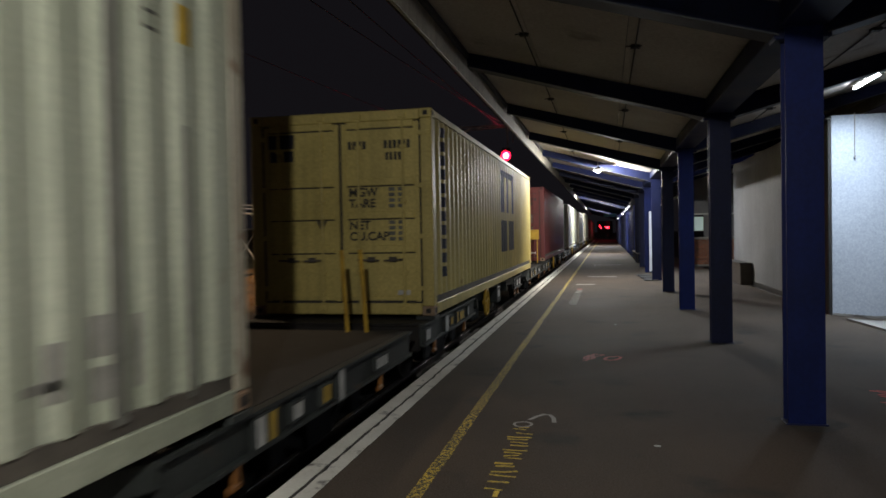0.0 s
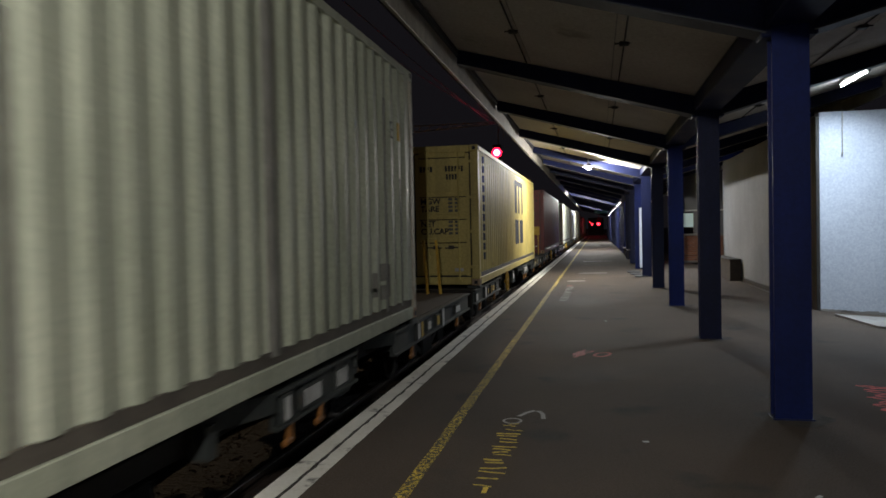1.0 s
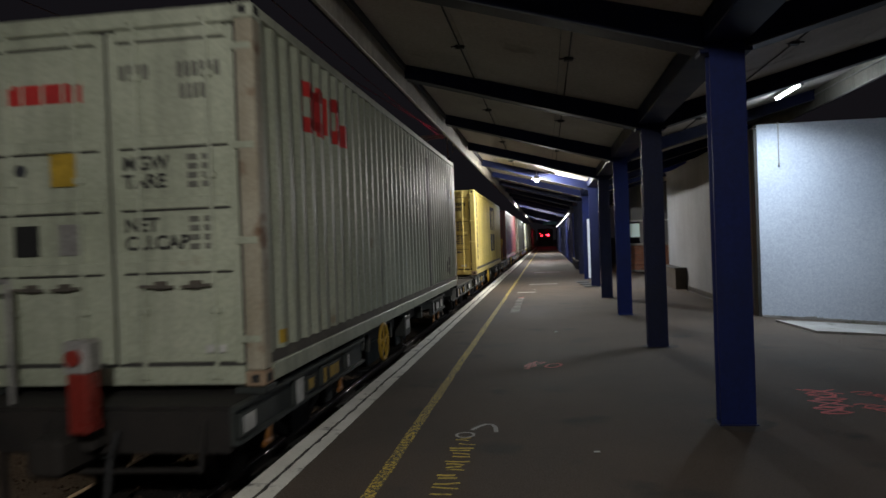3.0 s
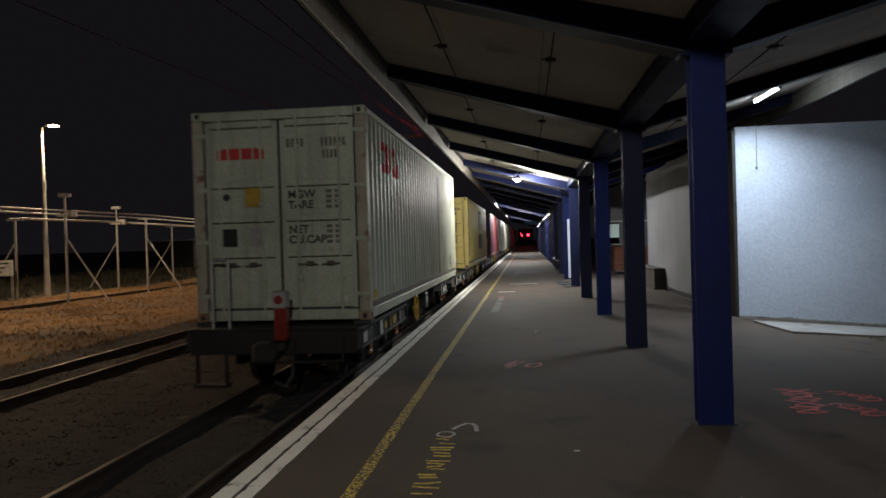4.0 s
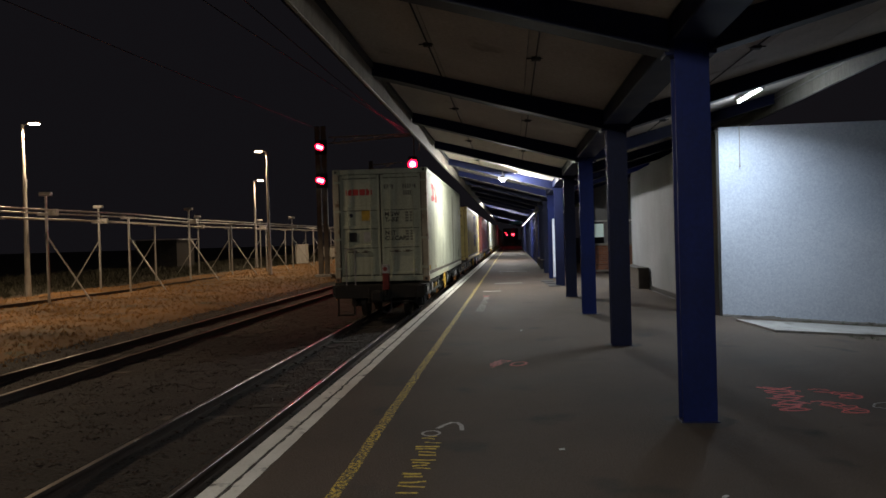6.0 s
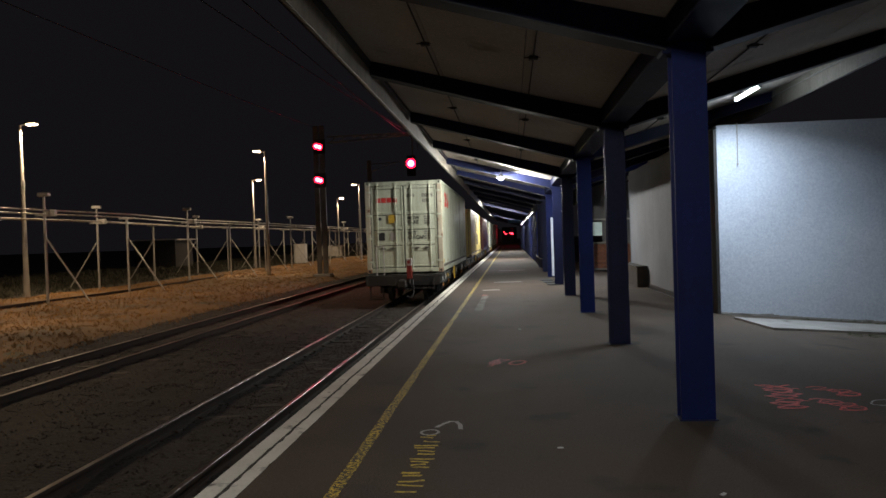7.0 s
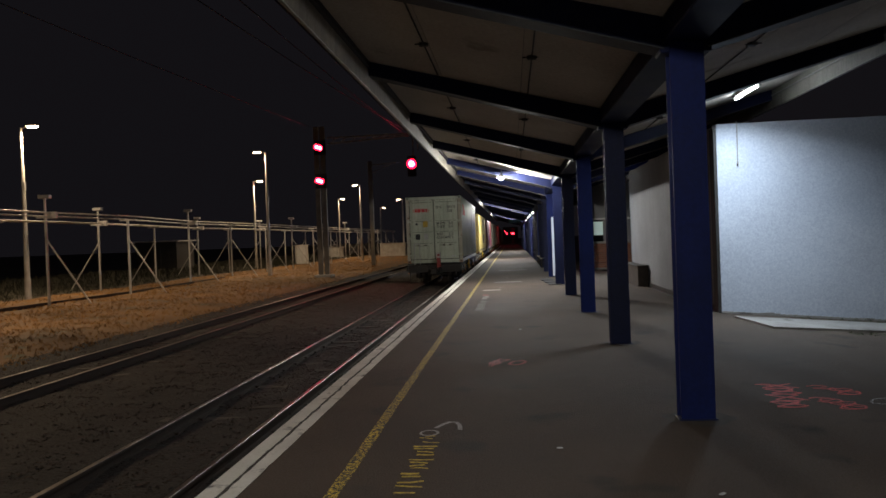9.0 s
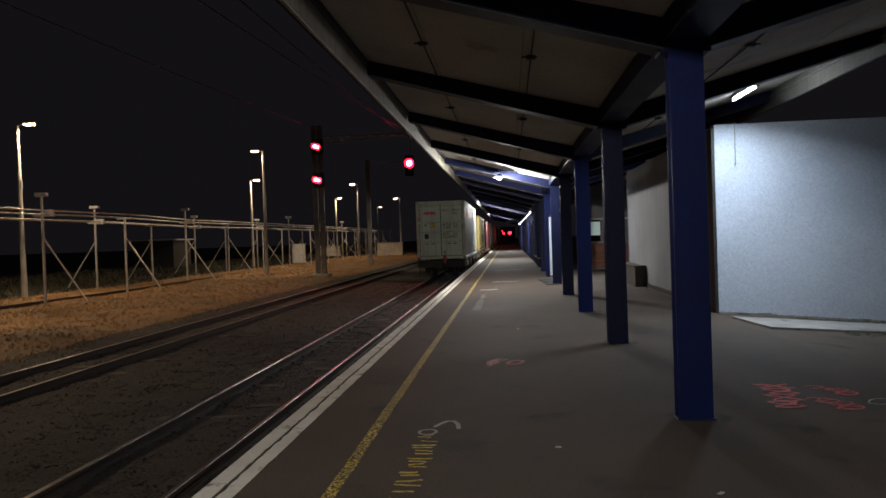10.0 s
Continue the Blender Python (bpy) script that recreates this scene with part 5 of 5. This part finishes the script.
def build_train():
    looks = [("white", C_WHITE, 2.896, "cream corrugated steel container with red logo blocks"), ("yellow", C_YELLOW, 2.591, "yellow corrugated steel container with dark stencilled doors"),
             ("red", C_RED, 2.591, "dull red corrugated steel container"), ("plain", C_WHITE, 2.591, "plain cream corrugated steel container"), ("plain", C_WHITE, 2.591, "plain cream corrugated steel container"),
             ("plain", C_WHITE, 2.896, "tall plain cream corrugated steel container"), ("red", C_RED, 2.591, "dull red corrugated steel container"), ("plain", C_WHITE, 2.591, "plain cream corrugated steel container"),
             ("plain", C_WHITE, 2.591, "plain cream corrugated steel container")]
    for i, (style, mat, h, label) in enumerate(looks):
        rel = TRAIN_PITCH * i
        build_wagon(rel, i == 0, i < 2)
        build_container(rel, mat, h, label, style)


# ---- painted marks on the platform ----
def build_marks():
    s = thing("stencil_lettering", "worn yellow stencilled lettering along the platform", "floor marking")
    r = random.Random(8)
    y = 4.22
    while y < 5.62:
        a, q = -0.755 + r.uniform(0, 0.06), -0.565 - r.uniform(0, 0.07)
        tilt = r.uniform(-0.014, 0.014)
        part("text_bar", ribbon([(a, y - tilt), ((a + q) / 2, y + r.uniform(-0.012, 0.012)), (q, y + tilt)], r.uniform(0.014, 0.034), 0.004), STENCIL, s)
        if r.random() < 0.08:
            x = r.uniform(a, q)
            part("text_bar", ribbon([(x, y), (x + r.uniform(-0.02, 0.02), y + 0.08)], 0.022, 0.0045), STENCIL, s)
        y += r.uniform(0.05, 0.13)
    part("text_bar", ribbon([(-0.66, 4.10), (-0.66, 4.20)], 0.03, 0.004), STENCIL, s)
    s2 = thing("stencil_lettering", "faded pale stencilled lettering along the platform", "floor marking")
    for k in range(14):
        y = 15.4 + k * 0.31
        part("text_bar", ribbon([(-0.80 + r.uniform(0, 0.05), y), (-0.60 - r.uniform(0, 0.05), y + r.uniform(-0.06, 0.06))], r.uniform(0.04, 0.11), 0.004), CHALK if k < 12 else PINK_SPRAY, s2)
    w = thing("chalk_mark", "pale sprayed loop and curl on the asphalt", "floor marking")
    part("stroke", ribbon([(-0.675 + 0.068 * math.cos(a * 0.42), 5.70 + 0.075 * math.sin(a * 0.42)) for a in range(16)], 0.022), CHALK, w)
    part("stroke", ribbon([(-0.64, 5.84), (-0.59, 5.96), (-0.54, 6.03), (-0.49, 6.02), (-0.455, 5.93), (-0.44, 5.78)], 0.036, 0.005), CHALK, w)
    def loops(name, label, mat, cx, cy, n, rx, ry, dx, dy, width):
        m = thing(name, label, "floor marking", "sprayed marks")
        for k in range(n):
            x, y = cx + dx * k, cy + dy * k
            tilt, f, ph = r.uniform(-0.7, 0.7), r.uniform(0.7, 1.6) if n > 1 else 1.0, r.uniform(0, 6.28)
            pts = []
            for q in range(22):
                a = q * 0.30 + ph
                px, py = rx * math.cos(a) * r.uniform(0.85, 1.1), ry * math.sin(a * f) * r.uniform(0.85, 1.1)
                pts.append((x + px * math.cos(tilt) - py * math.sin(tilt), y + px * math.sin(tilt) + py * math.cos(tilt)))
            part("stroke", ribbon(pts, width, 0.004 + 0.0004 * k), mat, m)
        return m
    # stacked sprayed figures, each drawn in a unit box
    eight = [(0.5 + 0.42 * math.sin(2 * a), 0.5 + 0.5 * math.cos(a)) for a in [0.3 * k for k in range(22)]]
    cross = ([(0.0, 0.95), (0.35, 0.6), (1.0, 0.0)], [(0.05, 0.1), (0.5, 0.5), (0.95, 0.9)], [(0.2, 1.0), (0.6, 0.55), (0.75, 0.05)])
    curl = [(0.0, 0.8), (0.35, 1.0), (0.75, 0.85), (0.8, 0.55), (0.45, 0.35), (0.1, 0.3), (0.3, 0.05), (0.7, 0.0), (1.0, 0.2)]
    loop_six = [(0.05, 0.9), (0.3, 1.0), (0.45, 0.7)] + [(0.62 + 0.36 * math.cos(2.6 - 0.42 * k), 0.36 + 0.34 * math.sin(2.6 - 0.42 * k)) for k in range(16)]
    def figures(label, mat, rows, width):
        m = thing("sprayed_mark", label, "floor marking", "sprayed marks")
        n = 0
        for cx, cy, w, h, strokes in rows:
            for st in strokes:
                part("stroke", ribbon([(cx + (px - 0.5) * w + r.uniform(-0.008, 0.008), cy + (py - 0.5) * h + r.uniform(-0.008, 0.008)) for px, py in st], width, 0.004 + 0.0004 * n), mat, m)
                n += 1
    figures("bright red sprayed utility figures on the asphalt", RED_SPRAY,
            ((2.44, 7.22, 0.34, 0.22, cross), (2.42, 6.98, 0.28, 0.26, (eight, curl)), (2.36, 6.72, 0.28, 0.26, (eight, cross[0])), (2.29, 6.46, 0.27, 0.24, (eight, curl, cross[1]))), 0.026)
    figures("red sprayed utility loops on the asphalt", RED_SPRAY,
            ((2.80, 7.13, 0.22, 0.16, (curl,)), (2.93, 6.92, 0.22, 0.26, (loop_six, eight)), (2.64, 6.60, 0.24, 0.20, (curl, loop_six)), (2.73, 6.38, 0.24, 0.26, (loop_six, eight))), 0.020)
    loops("sprayed_mark", "faint pale sprayed ring on the asphalt", CHALK, 3.08, 6.52, 1, 0.13, 0.09, 0, 0, 0.016)
    loops("sprayed_mark", "faded red sprayed letters on the asphalt", PINK_SPRAY, -0.27, 8.75, 4, 0.07, 0.12, 0.03, 0.08, 0.028)
    loops("sprayed_mark", "faded red sprayed ring on the asphalt", PINK_SPRAY, 0.03, 8.82, 1, 0.085, 0.15, 0, 0, 0.035)
    for x, y in ((0.3, 5.25), (1.15, 4.3), (0.1, 12), (-0.4, 22), (-0.2, 27), (-0.5, 31)):
        thing("litter_scrap", "small pale scrap lying on the asphalt", "litter", "litter scraps", at=pose(x, y, 0.002, 0, 0, r.uniform(0, 90)), bm=box(-0.022, 0.022, -0.012, 0.012, 0, 0.006, bevel=0.002), mat=DECAL)
    for x, y, l in ((-0.15, 24.6, 0.9), (-0.6, 21.0, 0.5), (0.0, 33, 1.2)):
        thing("paint_patch", "pale worn paint patch on the platform", "floor marking", at=pose(x, y, 0), bm=ribbon([(-l / 2, 0), (l / 2, 0.05)], 0.22, 0.004), mat=CHALK)


def motions():
    times = [0.5 * k for k in range(21)]
    for ob, rel in MOVING:
        walk(ob, [(t, pose(TRACK_X, START + SPEED * t + rel, 0)) for t in times])
    for ob, y in WHEELS:
        walk(ob, [(0.1 * k, pose(0, y, RAIL_Z + 0.425, -math.degrees(SPEED * 0.1 * k / 0.421), 0, 0)) for k in range(101)])


build_ground()
build_platform()
build_canopy()
build_walls()
# Columns 0, 2 and 5 take the lit blue, the rest the dark copy.
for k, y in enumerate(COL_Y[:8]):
    build_column(y, LIT_BLUE if k in (0, 2, 5) else BLUE_STEEL, k)
# The second tube is unseen behind a column, added to light the grey wall.
for x, y, z in ((3.85, 12.32, 3.656), (2.75, 25.2, 3.36)):
    tube_lamp(x, y, z)
# All but the first lamp are unseen, added to light near and far platform.
for x, y, z, watts in ((-0.226, 22.1, 3.242, BULB_W), (-0.25, 49.15, 3.465, BULB_W * 1.9), (-0.25, 74.2, 3.465, BULB_W * 1.9), (-0.25, -0.95, 3.385, BULB_W * 0.86)):
    bulkhead_lamp(x, y, z, watts)
for y in (35.5, 38.5):
    build_bench(1.55, y)
build_grate(1.20, 24.0)
build_lineside()
build_signals()
build_train()
build_marks()
build_track(TRACK_X, "track_main", "platform railway track with polished rails on sleepers", RAIL)
build_track(TRACK2_X, "track_second", "second railway track with dull rails on sleepers", RAIL_DULL)
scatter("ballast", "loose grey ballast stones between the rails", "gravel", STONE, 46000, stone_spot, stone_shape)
scatter("dry_grass", "dry straw-coloured grass tufts on the verge", "grass", GRASS, 26000, grass_spot, tuft_shape)
scatter("scrub", "dark rough scrub added behind the pipe rack", "scrub", SCRUB, 12000, scrub_spot, tuft_shape)
scatter("weeds", "small green weeds at the edge of the slab", "weeds", WEED, 160, weed_spot, tuft_shape)
motions()
